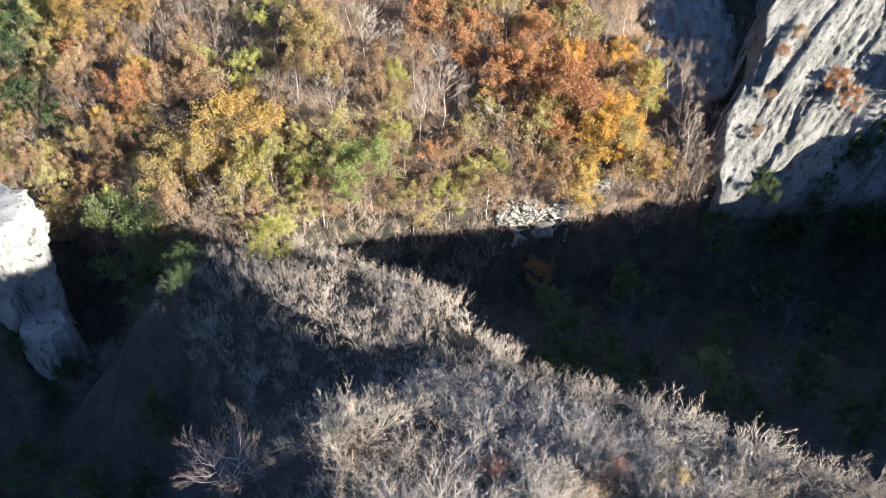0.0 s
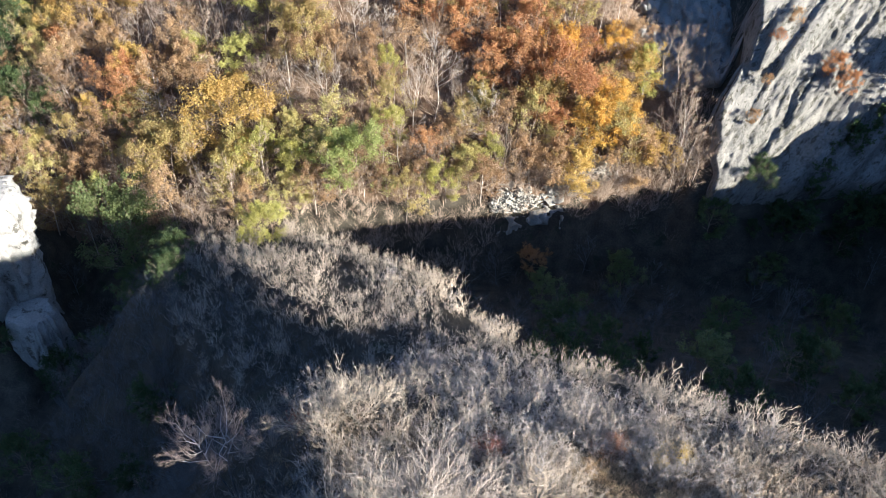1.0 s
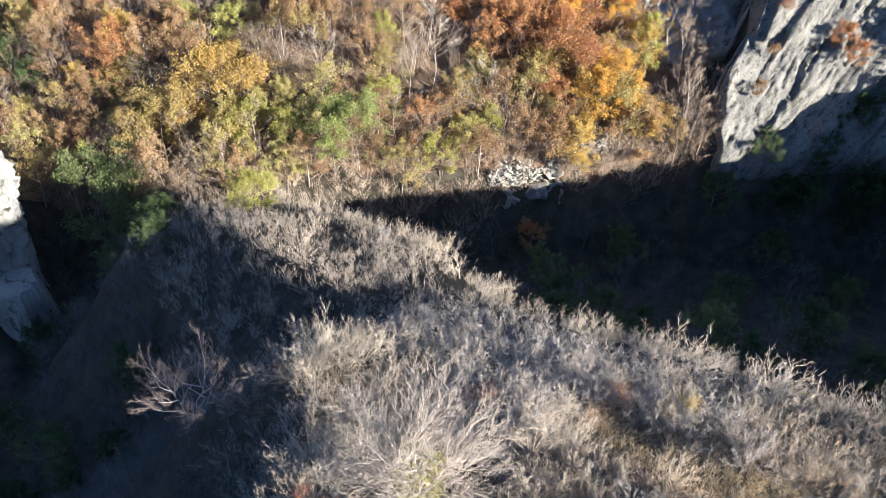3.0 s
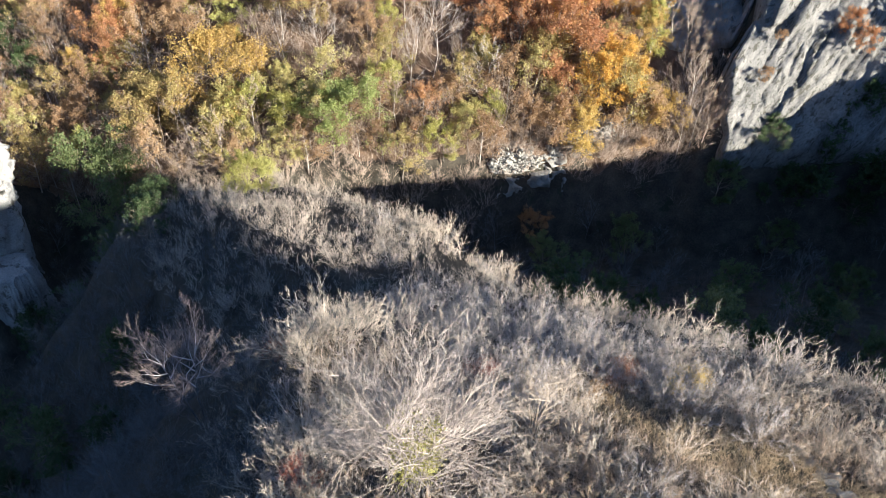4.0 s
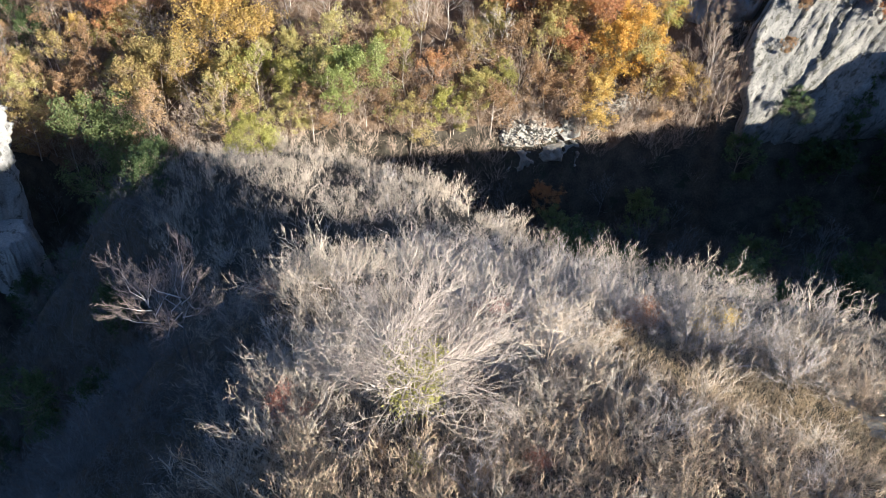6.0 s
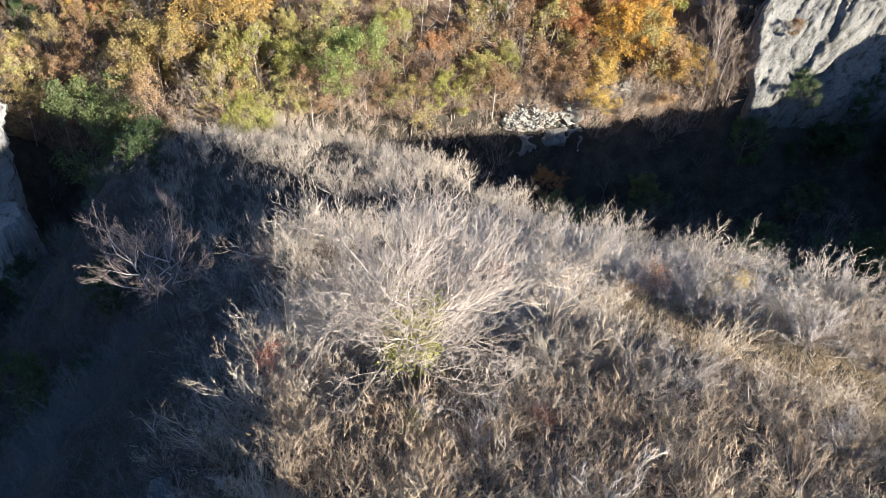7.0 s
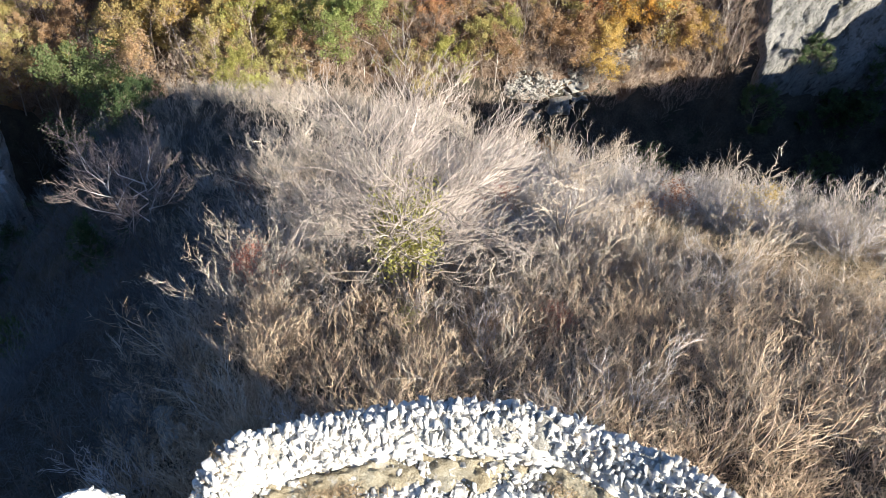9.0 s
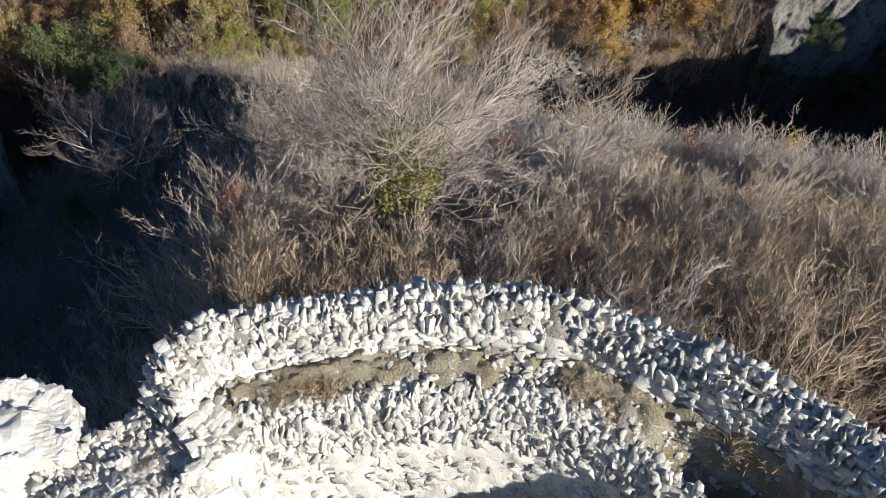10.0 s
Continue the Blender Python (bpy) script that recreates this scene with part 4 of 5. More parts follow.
def spur_shrubs():
    rs = np.random.RandomState(12)
    taken = [(-0.3, 19.8), (-14.5, 31.0), (5.3, 23.3)]
    made = 0
    for x, y, size in ((-3.2, 24.0, 1.4), (-4.4, 26.2, 1.4), (-2.4, 27.0, 1.3), (-5.6, 28.4, 1.3), (-1.4, 25.0, 1.35), (-4.6, 22.6, 1.2), (-7.0, 30.4, 1.2), (-8.2, 32.2, 1.3), (-6.6, 33.4, 1.3), (-5.4, 32.0, 1.25), (-4.4, 34.2, 1.2), (-9.2, 33.6, 1.2), (-6.0, 35.2, 1.2), (-5.2, 20.6, 1.2), (-6.4, 22.2, 1.3), (-4.4, 18.6, 1.1), (-6.2, 24.4, 1.2), (-5.8, 18.0, 1.1), (-6.0, 20.4, 1.1)):
        plant("shrub", BUSH[made % 6], stand(rs, x, y, size, 0.05, 8), "tall leafless silver-grey shrub with arching stems", "shrub", "bare shrubs of the spur")
        taken.append((x, y))
        made += 1
    for k in range(9000):
        x, y = rs.uniform(-18, 34), rs.uniform(9, 62)
        if rs.rand() > 14.0 / (y + 2) or (x < -8 and rs.rand() < 0.4) or not on_spur(x, y) or meadow(x, y) or not clear_of(x, y) or any((x - a) ** 2 + (y - b) ** 2 < 1.9 for a, b in taken):
            continue
        taken.append((x, y))
        made += 1
        brown, lilac = y < 17 and made % 5 > 1, made % 3 == 0
        plant("shrub", BUSH[made % 6], stand(rs, x, y, rs.uniform(0.55, 1.15) * np.interp(y, [20, 45], [1.0, 0.8]), 0.05, 8), "leafless brown shrub with dense fine twigs" if brown else "leafless silver-grey shrub with dense fine twigs", "shrub", "bare shrubs of the spur", {"branch_crown": BRUSH} if brown else {"branch_crown": LILAC_BARK} if lilac else None)
        if made >= 280:
            break


spur_shrubs()
THICK_RS = np.random.RandomState(33)
def rim_height(x, y):
    """Taller growth along the rim of the gorge."""
    rim = np.interp(x, [-30, -16, -7, 1, 3, 7, 12.7, 18, 23, 28, 40], [84, 77, 69, 59, 51, 43.8, 40.5, 36.2, 31.8, 27.5, 19.5])
    return 1.0 + (0.25 + 0.9 * float(waves(x, y, 3, 2))) * float(smoothstep(7, 1, rim - y))


THICK_AT = [(x, y, rim_height(x, y)) for x, y in zip(THICK_RS.uniform(-36, 42, 4000), THICK_RS.uniform(8, 84, 4000)) if on_spur(x, y) and not meadow(x, y) and y > 17 and clear_of(x, y) and (x > -8 or y > 45 or waves(x, y, 4, 2) > -0.05)]
gather("spur_thicket", [s["branch_crown"] for s in THICKET], [p for p in THICK_AT if p[1] < 38], BARK_PALE, "dense grey leafless thicket covering the spur", "thicket", (0.5, 1.2), 12.0, seed=6)
gather("sapling_stand", [s["branch_crown"] for s in SAPLING], [p for p in THICK_AT if p[1] >= 36], BARK_PALE, "upright leafless saplings along the spur's far crest", "thicket", (0.55, 1.15), seed=7)
SILVER_RS = np.random.RandomState(37)
gather("silver_thicket", [s["branch_crown"] for s in THICKET], [(x, y) for x, y in zip(SILVER_RS.uniform(-3, 18, 420), SILVER_RS.uniform(23, 42, 420)) if on_spur(x, y + 7) and not meadow(x, y) and clear_of(x, y) and (x > 1 or y > 36)],
       LILAC_BARK, "pale lilac-grey leafless thicket on the spur's sunny back", "thicket", (0.7, 1.15), 12.0, seed=38)
BRUSH_RS = np.random.RandomState(35)
gather("dry_brush", [shrub_meshes("brush", 111 + k, 9, 1.35, 0.7, 4, 3, BRUSH, 0.006, True)["branch_crown"] for k in range(4)],
       [(x, y) for x, y in zip(BRUSH_RS.uniform(-8, 22, 1050), BRUSH_RS.uniform(7.5, 24, 1050)) if on_spur(x, y) and (y < 20 or x > 5) and not meadow(x, y) and clear_of(x, y, 2.0)],
       BRUSH, "brown dry brush of upright stems below the tower", "brush", (0.7, 1.5), seed=16)


def tuft_mesh(name, seed, blades, tall, wide, mat):
    rs = np.random.RandomState(seed)
    base = rs.normal(size=(blades, 3)) * np.array((wide, wide, 0))
    tip = base + unit(np.stack((rs.normal(size=blades) * 0.5, rs.normal(size=blades) * 0.5, np.ones(blades)), -1)) * (tall * rs.uniform(0.5, 1.1, blades))[:, None]
    w = Wood()
    w.straight(base, tip, np.full(blades, 0.0065))
    return w.mesh(name, mat)


STRAW = material("dry_grass", [(0.24, 0.17, 0.10), (0.42, 0.32, 0.20), (0.55, 0.45, 0.30)], 0.8, rough=0.8, bump=0, fine=5, per_island=0.35)
TUFTS = [tuft_mesh("tuft", 61 + k, 38, 0.5, 0.24, STRAW) for k in range(4)]
GRASS_RS = np.random.RandomState(44)
gather("dry_grass", TUFTS, [(x, y, 1.0) for x, y in zip(GRASS_RS.uniform(-12, 30, 5200), GRASS_RS.uniform(7, 34, 5200)) if on_spur(x, y) and (meadow(x, y) or GRASS_RS.rand() < (0.6 if y < 17 else 0.35))]
       + [(x, y, 0.8) for x, y in zip(GRASS_RS.uniform(7, 25, 1500), GRASS_RS.uniform(14, 30, 1500)) if meadow(x, y)],
       STRAW, "straw-coloured dry grass between the shrubs of the spur", "grass", (0.7, 1.4), seed=8)


gather("low_brush", [tuft_mesh("low_stems", 161 + k, 44, 0.6, 0.4, BRUSH) for k in range(3)],
       [(x, y) for x, y in zip(GRASS_RS.uniform(-8, 28, 3600), GRASS_RS.uniform(7, 32, 3600)) if on_spur(x, y) and not meadow(x, y) and x > np.interp(y, [7, 18, 32], [-4, -6, -7])],
       BRUSH, "short brown stems and dead weeds under the shrubs", "brush", (0.7, 1.4), 16.0, seed=18)


def single_trees():
    rs = np.random.RandomState(2)
    stems = [((0.3 * math.cos(a), 0.3 * math.sin(a), -0.3), (0.9 * math.cos(a), 0.9 * math.sin(a), h)) for a, h in zip(np.arange(9) * 0.698, (5.0, 4.2, 5.4, 4.6, 5.2, 4.0, 5.5, 4.4, 4.9))]
    ivy = dome_meshes("ivy_tree", 5, stems, 0.15, 54, 4.0, 0, 76, (8, 5, 4), TWIG_GREY, 0.0075, 0.08, 0.07)
    foot, head = (np.array([stem[k] for stem in stems]) for k in range(2))
    which, t = rs.randint(0, 9, 5600), 0.45 + 0.55 * rs.beta(1.6, 2.0, (5600, 1))
    v, f = leaves(rs, foot[which] + (head - foot)[which] * t, 0.085, 0.27)
    ivy["ivy"] = mesh_from("ivy", v, f, LIME)
    plant("ivy_tree", ivy, pose(-0.3, 19.8, float(ground_height(-0.3, 19.8)), 0, 0, 30), "wide bare hornbeam with yellow-green ivy round its stems", "tree")
    oak = dome_meshes("spreading_tree", 8, [((0.6, 0.0, -0.6), (-0.7, -0.3, 7.2)), ((0.7, 0.1, -0.6), (0.9, 0.7, 6.6))], 0.5, 24, 2.6, -5, 85, (8, 6, 4), SHADED_REDDISH, 0.007, 0.095, 0.08)
    # The trunk takes the bark with shade in its colour, to stand out less.
    plant("spreading_tree", oak, pose(-14.2, 29.6, float(ground_height(-14.2, 29.6))), "leafless spreading tree with pale limbs and reddish twig tips", "tree", "", {"trunk": SHADE_GREY_BARK, "limb": LILAC_BARK})
    dead = tree_meshes("dead_tree", 28, 2.8, 2.4, (9, 4, 2), BARK_PALE, clear=0.25, thin=0.02, thick=0.016)
    for x, y, turn in ((2.5, 51.5, 0), (5.2, 47.0, 120)):
        plant("dead_tree", dead, pose(x, y, float(ground_height(x, y)), 8, -10, turn), "bleached dead tree with few crooked branches on the crest", "tree", "dead trees of the crest")
    mid = dome_meshes("young_tree", 9, [((0, 0, -0.3), (0.2, 0.1, 4.4)), ((0.1, 0, -0.3), (-0.5, 0.3, 4.0)), ((0, 0.1, -0.3), (0.6, -0.3, 3.8))], 0.2, 20, 2.2, 20, 80, (7, 5, 3), BARK_PALE, 0.006, 0.05, 0.09)
    plant("young_tree", mid, pose(5.3, 23.3, float(ground_height(5.3, 23.3))), "leafless young tree with upright forked stems", "tree")
    small = [tree_meshes("leafy_bush", 15 + k, 2.2, 1.9, (12, 5, 4), BARK_PALE, ORANGE, 0.07, 900, 0.08, stems=5, plain=False) for k in range(2)]
    for k, (x, y, size, hue) in enumerate(((10.9, 28.6, 0.9, "rust"), (14.2, 27.1, 0.85, "gold"), (-9.4, 33.4, 0.9, "red"), (-5.6, 20.0, 0.8, "red"), (0.1, 16.4, 0.6, "lime"),
                                           (-1.5, 17.0, 0.6, "tan"), (4.2, 16.4, 0.55, "red"), (2.2, 16.0, 0.5, "tan"), (9.0, 26.2, 0.7, "tan"), (3.4, 28.6, 0.8, "red"))):
        mat, word = (RED, "red") if hue == "red" else LEAF[hue]
        plant("leafy_bush", small[k % 2], stand(rs, x, y, size, 0.05), word + " bush with its last leaves among bare shrubs", "bush", "leafy bushes of the spur", {"foliage": mat})


single_trees()


# ---- ruined tower ----
OUTER = [(-3.6, 5.1), (-2.95, 5.85), (-2.45, 6.35), (-2.15, 6.98), (-1.7, 7.18), (-0.9, 7.47), (0.43, 7.74), (1.7, 7.8), (2.66, 7.74), (3.52, 7.46), (4.36, 6.96), (5.24, 6.36), (6.07, 5.7),
         (7.0, 4.7), (7.6, 3.4), (7.8, 1.6), (7.5, -0.2), (6.6, -1.9)]
LINING = [(-7.2, 1.7), (-6.2, 3.2), (-5.1, 4.4), (-3.8, 5.2), (-2.5, 5.5), (-1.3, 6.0)]


def arc(points, step):
    """Evenly spaced places along a line of points, with the way inwards at each."""
    p = np.array(points)
    for _ in range(2):
        q = np.empty((2 * len(p) - 2, 2))
        q[0::2], q[1::2] = 0.75 * p[:-1] + 0.25 * p[1:], 0.25 * p[:-1] + 0.75 * p[1:]
        p = np.concatenate((p[:1], q[1:-1], p[-1:]))
    s = np.concatenate(([0], np.cumsum(np.linalg.norm(np.diff(p, axis=0), axis=1))))
    t = np.arange(0, s[-1], step)
    c = np.stack((np.interp(t, s, p[:, 0]), np.interp(t, s, p[:, 1])), -1)
    d = unit(np.gradient(c, axis=0))
    return t, c, np.stack((d[:, 1], -d[:, 0]), -1)


# across the wall: metres inwards from the outer edge, and height
PROFILE = [(0.10, 20.0), (0.04, 24.0), (0.0, 26.6), (0.03, 27.22), (0.20, 27.40), (0.42, 27.30), (0.58, 27.05), (0.68, 26.72), (0.95, 26.62), (1.22, 26.54), (1.36, 26.25), (1.42, 25.5), (1.48, 23.5), (1.5, 20.5)]
LINING_PROFILE = [(-0.5, 20.0), (-0.45, 24.6), (-0.30, 26.0), (0.1, 26.2), (0.42, 26.2), (0.58, 25.95), (0.66, 25.4), (0.72, 23.5), (0.75, 20.5)]


def lift(along, ins, z, full=True):
    """Height of the weathered wall: its uneven crest, its broken end and the slumped lining."""
    along, z = np.asarray(along, float), np.asarray(z, float)
    up = smoothstep(26.2, 27.2, z) * 0.18 * waves(along, 0.0 * along, 1.1, 3) + smoothstep(1.1, 1.3, ins) * smoothstep(25.6, 26.3, z) * 0.3 * waves(along + 40, 0.0 * along, 0.9, 3)
    slump = 0.5 * smoothstep(7.6, 11.0, along) * smoothstep(0.8, 1.25, ins) * smoothstep(24, 26, z)
    slump = slump + 1.1 * smoothstep(8.7, 10.4, along) * smoothstep(0.66, 0.82, ins) * smoothstep(1.24, 1.08, ins) * smoothstep(25.6, 26.3, z)
    if full:
        z = np.minimum(z, 26.5 + 0.2 * waves(along + 3, 0.0 * along, 0.6, 2) + 1.0 * smoothstep(1.45, 1.75, along))
    return z + up - slump


def wall_core(name, path, profile, full):
    t, c, inward = arc(path, 0.10)
    prof = []
    for (a, za), (b, zb) in zip(profile, profile[1:]):
        k = max(2, int(math.hypot(b - a, zb - za) / 0.09)) if max(za, zb) > 24.4 else 4
        prof += [(a + (b - a) * i / k, za + (zb - za) * i / k) for i in range(k)]
    prof = np.array(prof + [profile[-1]])
    S, K = np.meshgrid(t, np.arange(len(prof)), indexing="ij")
    ins, z = prof[K, 0], prof[K, 1]
    rough = (0.06 * waves(S * 3, z * 3 + ins * 4, 1.0, 3) + 0.06 * broken(S, z + ins * 0.7, 0.3, 8)) * (z > 22)
    v = np.stack((c[:, None, 0] + inward[:, None, 0] * (ins + rough), c[:, None, 1] + inward[:, None, 1] * (ins + rough), lift(S, ins, z, full) + rough), -1)
    me = mesh_from(name, v.reshape(-1, 3), grid_faces(*S.shape), MORTAR)
    me.materials.append(CROWN_BED)
    bm = bmesh.new()
    bm.from_mesh(me)
    bm.faces.index_update()
    bmesh.ops.holes_fill(bm, edges=[e for e in bm.edges if e.is_boundary], sides=0)
    bmesh.ops.recalc_face_normals(bm, faces=bm.faces)
    rows = len(prof) - 1
    for f in bm.faces:
        top = prof[f.index % rows, 1]
        if f.index < rows * (len(t) - 1) and (top > 27.1 or 26.5 < top < 26.75):
            f.material_index = 1
    bm.to_mesh(me)
    bm.free()
    return me


def ledge_turf():
    """A thin uneven mat of soil and dry grass along the ledge behind the crown."""
    t, c, inward = arc(OUTER, 0.05)
    keep = (t < 12.2) & (t > 1.8)
    t, c, inward = t[keep], c[keep], inward[keep]
    S, W = np.meshgrid(t, np.linspace(0, 1, 17), indexing="ij")
    wide = 0.52 + 0.3 * waves(S, 0 * S, 1.0, 3)
    ins = 0.62 + 0.12 * waves(S + 9, 0 * S, 0.7, 2) + W * wide
    rugged = 0.035 * (waves(S * 9, W * 5, 1.0, 3) + 0.6 * facets(S, W * 0.5, 0.12, 6))
    z = 26.73 + rugged - 0.16 * W + 0.08 * np.sin(W * math.pi) + 0.16 * waves(S * 2, W * 2, 0.6, 4) + lift(S, ins, 26.6) - 26.6
    v = np.stack((c[:, None, 0] + inward[:, None, 0] * ins, c[:, None, 1] + inward[:, None, 1] * ins, z), -1)
    low = v - np.array((0, 0, 0.25))
    n, (nu, nv) = S.size, S.shape
    f = grid_faces(nu, nv)
    ring = [i * nv for i in range(nu)] + [(nu - 1) * nv + j for j in range(1, nv)] + [i * nv + nv - 1 for i in range(nu - 2, -1, -1)] + list(range(nv - 2, 0, -1))
    side = np.array([(a, b, b + n, a + n) for a, b in zip(ring[1:] + ring[:1], ring)])
    return mesh_from("turf", np.concatenate((v.reshape(-1, 3), low.reshape(-1, 3))), np.concatenate((f, f[:, ::-1] + n, side)), TURF, True)


def stone_meshes():
    rs = np.random.RandomState(77)
    made = []
    for k in range(16):
        bm = bmesh.new()
        bmesh.ops.create_cube(bm, size=1.0)
        for v in bm.verts:
            v.co += Vector(rs.uniform(-0.29, 0.29, 3))
        bmesh.ops.bevel(bm, geom=bm.edges[:], offset=rs.uniform(0.04, 0.1), segments=1, affect="EDGES")
        for v in bm.verts:
            v.co += Vector(rs.uniform(-0.05, 0.05, 3))
        bmesh.ops.triangulate(bm, faces=bm.faces[:])
        me = bpy.data.meshes.new("stone")
        bm.to_mesh(me)
        bm.free()
        me.materials.append(MASONRY)
        made.append(me)
    return made


STONES = stone_meshes()


def wall_point(c, inward, i, ins, z):
    return Vector((c[i, 0] + inward[i, 0] * ins, c[i, 1] + inward[i, 1] * ins, z))


def joined(name, items, parent):
    """The rest of the stones, gathered into one mesh."""
    data = [(np.array([q.co for q in me.vertices]), np.array([p.vertices[:] for p in me.polygons])) for me in STONES]
    V, F, n = [], [], 0
    for k, m in items:
        v, f = data[k]
        mm = np.array(m)
        V.append(v @ mm[:3, :3].T + mm[:3, 3])
        F.append(f + n)
        n += len(v)
    ob = new(name, mesh_from(name, np.concatenate(V), np.concatenate(F), MASONRY))
    ob.parent = parent
    ob["kind"] = "stuff"
    return ob


def lay_stones(wall, path, profile, bands, reach, singles, seed):
    """Courses of stones bedded in a wall; the upper ones of the given number are objects of their own."""
    rs = np.random.RandomState(seed)
    t, c, inward = arc(path, 0.10)
    prof = np.array(profile)
    lengths = np.concatenate(([0], np.cumsum(np.hypot(*np.diff(prof, axis=0).T))))
    loose = []
    for lo, hi, step, big, proud, share in bands:
        a, b = np.interp(lo, range(len(prof)), lengths), np.interp(hi, range(len(prof)), lengths)
        for w in np.arange(a, b, step):
            ins0, z0 = float(np.interp(w, lengths, prof[:, 0])), float(np.interp(w, lengths, prof[:, 1]))
            w2 = min(w + 0.05, lengths[-1])
            tilt = math.atan2(float(np.interp(w2, lengths, prof[:, 1])) - z0, float(np.interp(w2, lengths, prof[:, 0])) - ins0)
            nin, nz = -math.sin(tilt), math.cos(tilt)
            along, w0 = rs.uniform(0, 0.2), w
            while along < min(t[-1] - 0.1, reach):
                wide = big * rs.choice((0.5, 0.7, 0.9, 1.0, 1.3, 1.8)) * rs.uniform(0.85, 1.15)
                if rs.rand() < (0.2 if lo == 7.2 and along > 1.9 else 0.05):
                    along += wide
                    continue
                i = int(along / 0.10)
                al = np.float64(along)
                w = min(max(w0 + rs.uniform(-0.5, 0.5) * step, 0.0), lengths[-1])
                ins0, z0 = float(np.interp(w, lengths, prof[:, 0])), float(np.interp(w, lengths, prof[:, 1]))
                z = float(lift(al, ins0, z0, wall.name.startswith("tower"))) + rs.uniform(-0.03, 0.03)
                out = proud + rs.uniform(-0.035, 0.025)
                p = wall_point(c, inward, i, ins0 + nin * out, z + nz * out)
                face = math.degrees(math.atan2(inward[i, 1], inward[i, 0])) + 90
                rough = 25 if lo in (2.2, 2.3, 8.9) else 10
                m = pose(*p, rs.uniform(-rough, rough), rs.uniform(-rough, rough), face + rs.uniform(-rough, rough))
                size = rs.uniform(0.75, 1.35)
                if lo == 7.2 and along < 1.9:
                    m = m @ Matrix.Diagonal((0.13 * size, 0.13 * size, 0.11, 1))
                elif lo == 7.2:
                    m = pose(*p, rs.uniform(-20, 20), rs.uniform(-20, 20), rs.uniform(0, 360)) @ Matrix.Diagonal((wide, wide * 0.8, wide * 0.5, 1))
                else:
                    m = m @ Matrix.Diagonal((wide, 0.10 * size, step * size * rs.uniform(0.95, 1.2), 1))
                if singles > 0 and z0 > 25.4 and rs.rand() < share:
                    ob = new("stone", STONES[rs.randint(16)])
                    ob.parent = wall
                    ob.matrix_basis = m
                    singles -= 1
                else:
                    loose.append((rs.randint(16), m))
                along += wide * 0.8
    joined("stonework", loose, wall)


def tower():
    wall = tagged(new("tower_wall"), "broken crown of a ruined round tower in pale rubble masonry", "ruined wall")
    core = new("core", wall_core("core", OUTER, PROFILE, True))
    core.parent = wall
    turf = tagged(new("turf", ledge_turf()), "dry grass and moss on the wall's ledge")
    turf.parent = wall
    lay_stones(wall, OUTER, PROFILE, ((2.2, 5.2, 0.09, 0.105, -0.038, 0.2), (2.3, 6.0, 0.17, 0.07, -0.015, 0.06), (5.2, 7.0, 0.085, 0.11, -0.045, 0.16), (7.2, 8.8, 0.07, 0.06, 0.03, 0.06), (8.9, 10.3, 0.09, 0.105, -0.037, 0.18), (8.9, 10.8, 0.17, 0.07, -0.015, 0.05), (10.3, 11.9, 0.10, 0.12, -0.064, 0.05)), 12.6, 300, 9)
    side = tagged(new("inner_wall"), "low broken inner wall of white rubble beside the tower crown", "ruined wall")
    body = new("core", wall_core("inner_core", LINING, LINING_PROFILE, False))
    body.parent = side
    lay_stones(side, LINING, LINING_PROFILE, ((2.2, 5.4, 0.10, 0.11, -0.05, 0.2), (5.4, 6.9, 0.10, 0.12, -0.066, 0.1)), 9.0, 120, 19)


tower()


def ledge_grass():
    """Grass tufts rooted in the wall's ledge and crown."""
    rs = np.random.RandomState(17)
    t, c, inward = arc(OUTER, 0.10)
    w = Wood()
    spots = [(rs.uniform(0.6, 12.0), rs.uniform(0.66, 1.2), 26.66, 22) for _ in range(620)]
    spots += [(rs.uniform(1.6, 3.2), rs.uniform(0.0, 0.35), 27.32, 18) for _ in range(50)] + [(rs.uniform(3, 11), rs.uniform(0.0, 0.45), 27.34, 12) for _ in range(45)]
    for along, ins, z, n in spots:
        if waves(along, ins, 0.9, 2) < -0.05:
            continue
        i = int(along / 0.10)
        base = np.array(wall_point(c, inward, i, ins, float(lift(along, ins, z)))) + rs.normal(size=(n, 3)) * np.array((0.09, 0.09, 0.01))
        tip = base + unit(np.stack((rs.normal(size=n) * 0.8, rs.normal(size=n) * 0.8, np.ones(n)), -1)) * rs.uniform(0.05, 0.26, (n, 1))
        w.straight(base, tip, np.full(n, 0.005))
    tagged(new("ledge_grass", w.mesh("ledge_grass", STRAW)), "dry grass tufts growing on the ruined wall", "grass", kind="stuff")


ledge_grass()


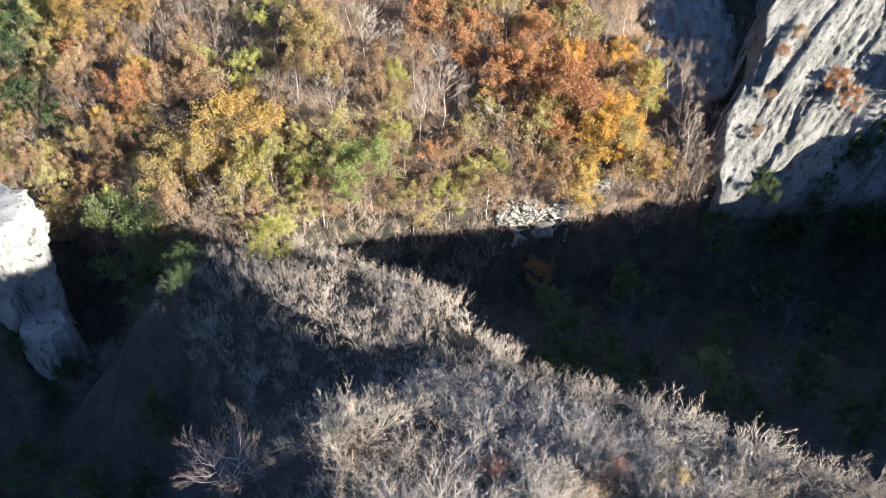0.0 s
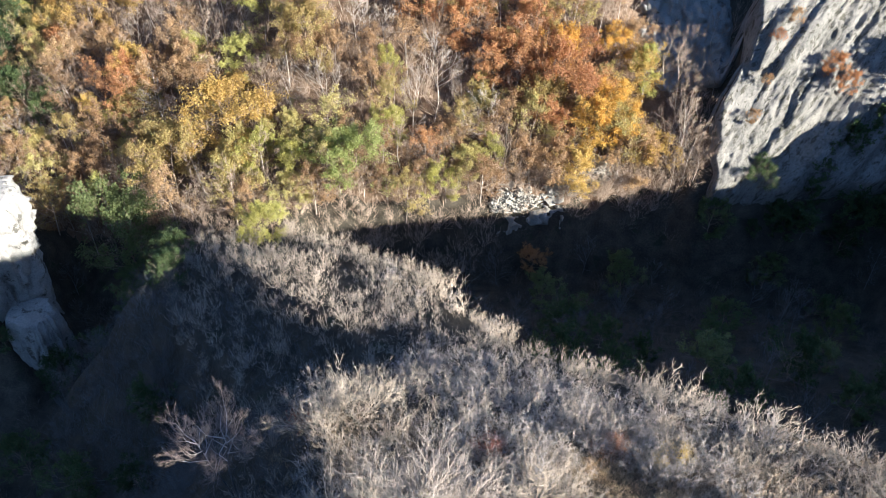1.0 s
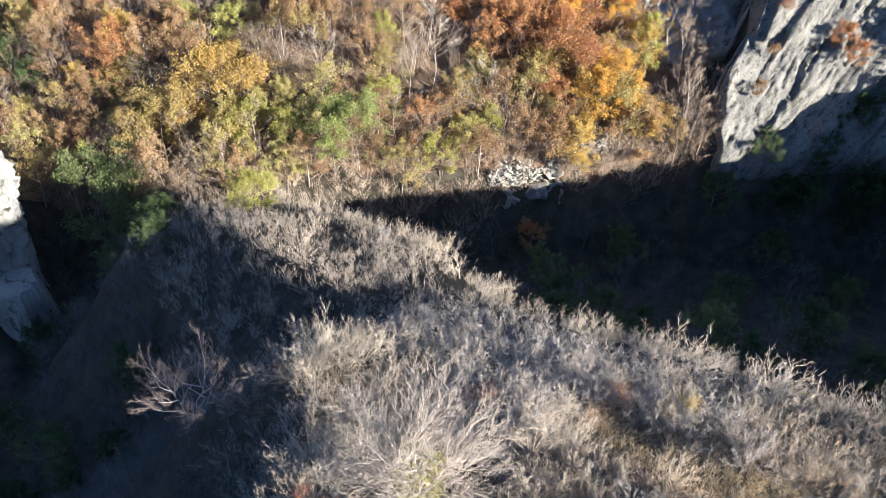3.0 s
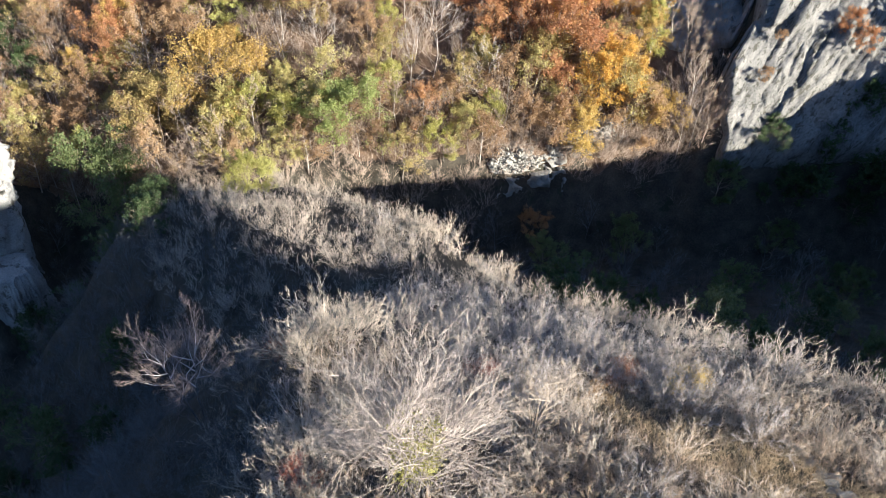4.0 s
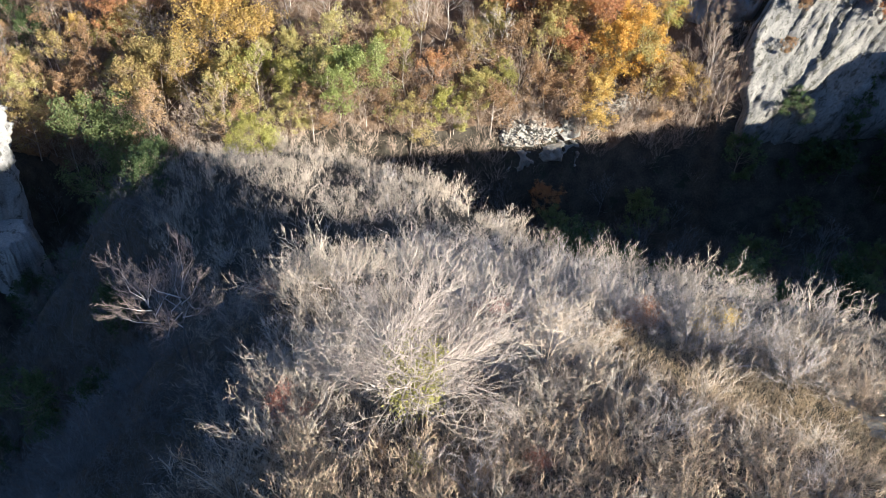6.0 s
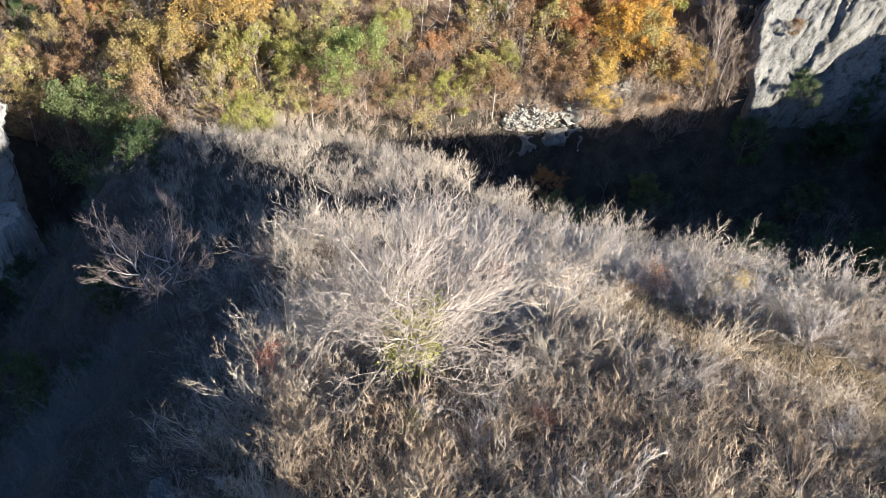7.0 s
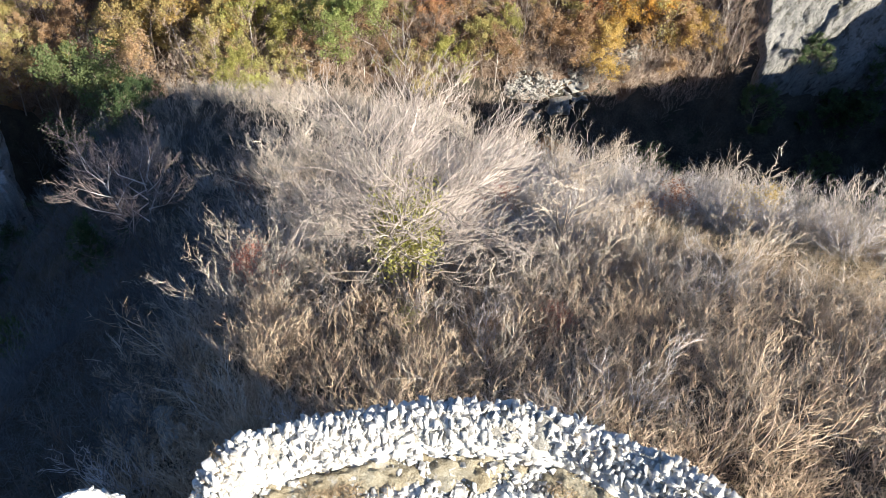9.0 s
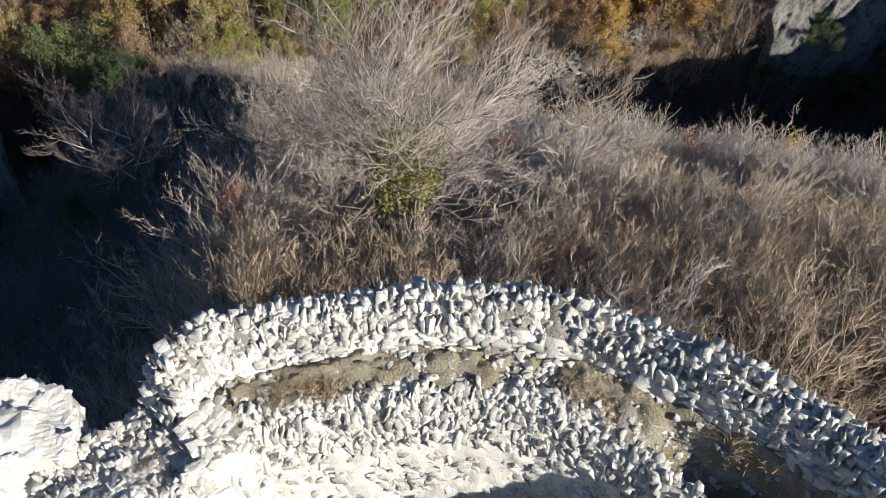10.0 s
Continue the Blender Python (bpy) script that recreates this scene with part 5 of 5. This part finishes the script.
def wall_fragment(name, at, size, seed, label, turn=0.0):
    """A broken lump of masonry with stones set in its faces."""
    rs = np.random.RandomState(seed)
    root = tagged(new(name), label, "ruined wall")
    bm = bmesh.new()
    bmesh.ops.create_cube(bm, size=1.0)
    bmesh.ops.subdivide_edges(bm, edges=bm.edges[:], cuts=24, use_grid_fill=True)
    cuts = [(Vector(unit(np.array(n) + rs.normal(size=3) * 0.12)), h) for n, h in (((0.1, -0.2, 1), 0.44 * size[2]), ((1, -0.1, 0.0), 0.42 * size[0]), ((-1, 0, 0.0), 0.45 * size[0]), ((0.1, -1, 0.0), 0.42 * size[1]), ((0.2, 1.0, 0.0), 0.42 * size[1]))]
    for v in bm.verts:
        u = v.co.copy()
        round_off = 1.0 - 0.22 * (u.length_squared / 0.75) ** 2
        p = Vector((u.x * size[0], u.y * size[1], u.z * size[2])) * round_off
        top = 0.5 + u.z
        p.x *= 1.1 - 0.25 * top
        p.y *= 1.1 - 0.3 * top
        for n, h in cuts:
            p = p - n * max(0.0, p.dot(n) - h)
        q = p + Vector((seed * 3.1, 0, 0))
        k = noise.noise(q * 0.7) * 0.12 + noise.noise(q * 1.9) * 0.12 + noise.noise(q * 5.0) * 0.07 + noise.noise(q * 11.0) * 0.03
        v.co = p + u.normalized() * k
    me = bpy.data.meshes.new("lump")
    bm.to_mesh(me)
    bm.free()
    me.materials.append(MORTAR)
    body = new("lump", me)
    body.parent = root
    items = []
    faces = [f for f in me.polygons if f.normal.z > -0.2 and f.center.z > -size[2] * 0.2]
    for k in range(380):
        f = faces[rs.randint(len(faces))]
        m = Matrix.Translation(f.center - f.normal * 0.06) @ f.normal.to_track_quat("Y", "Z").to_matrix().to_4x4() @ pose(0, 0, 0, rs.uniform(-12, 12), rs.uniform(-12, 12), rs.uniform(-12, 12))
        items.append((rs.randint(16), m @ Matrix.Diagonal((rs.uniform(0.08, 0.26), 0.10, rs.uniform(0.07, 0.15), 1))))
    joined("stonework", items, root)
    root.matrix_basis = pose(*at, 0, 0, turn)
    return root


wall_fragment("wall_fragment", (-4.3, 5.45, 24.85), (2.5, 1.75, 4.9), 3, "white leaning fragment of the tower's broken wall", 20)
wall_fragment("rubble_heap", (-3.4, 5.9, 23.6), (1.2, 1.2, 4.4), 6, "low rubble between the tower wall and its broken fragment", 30)
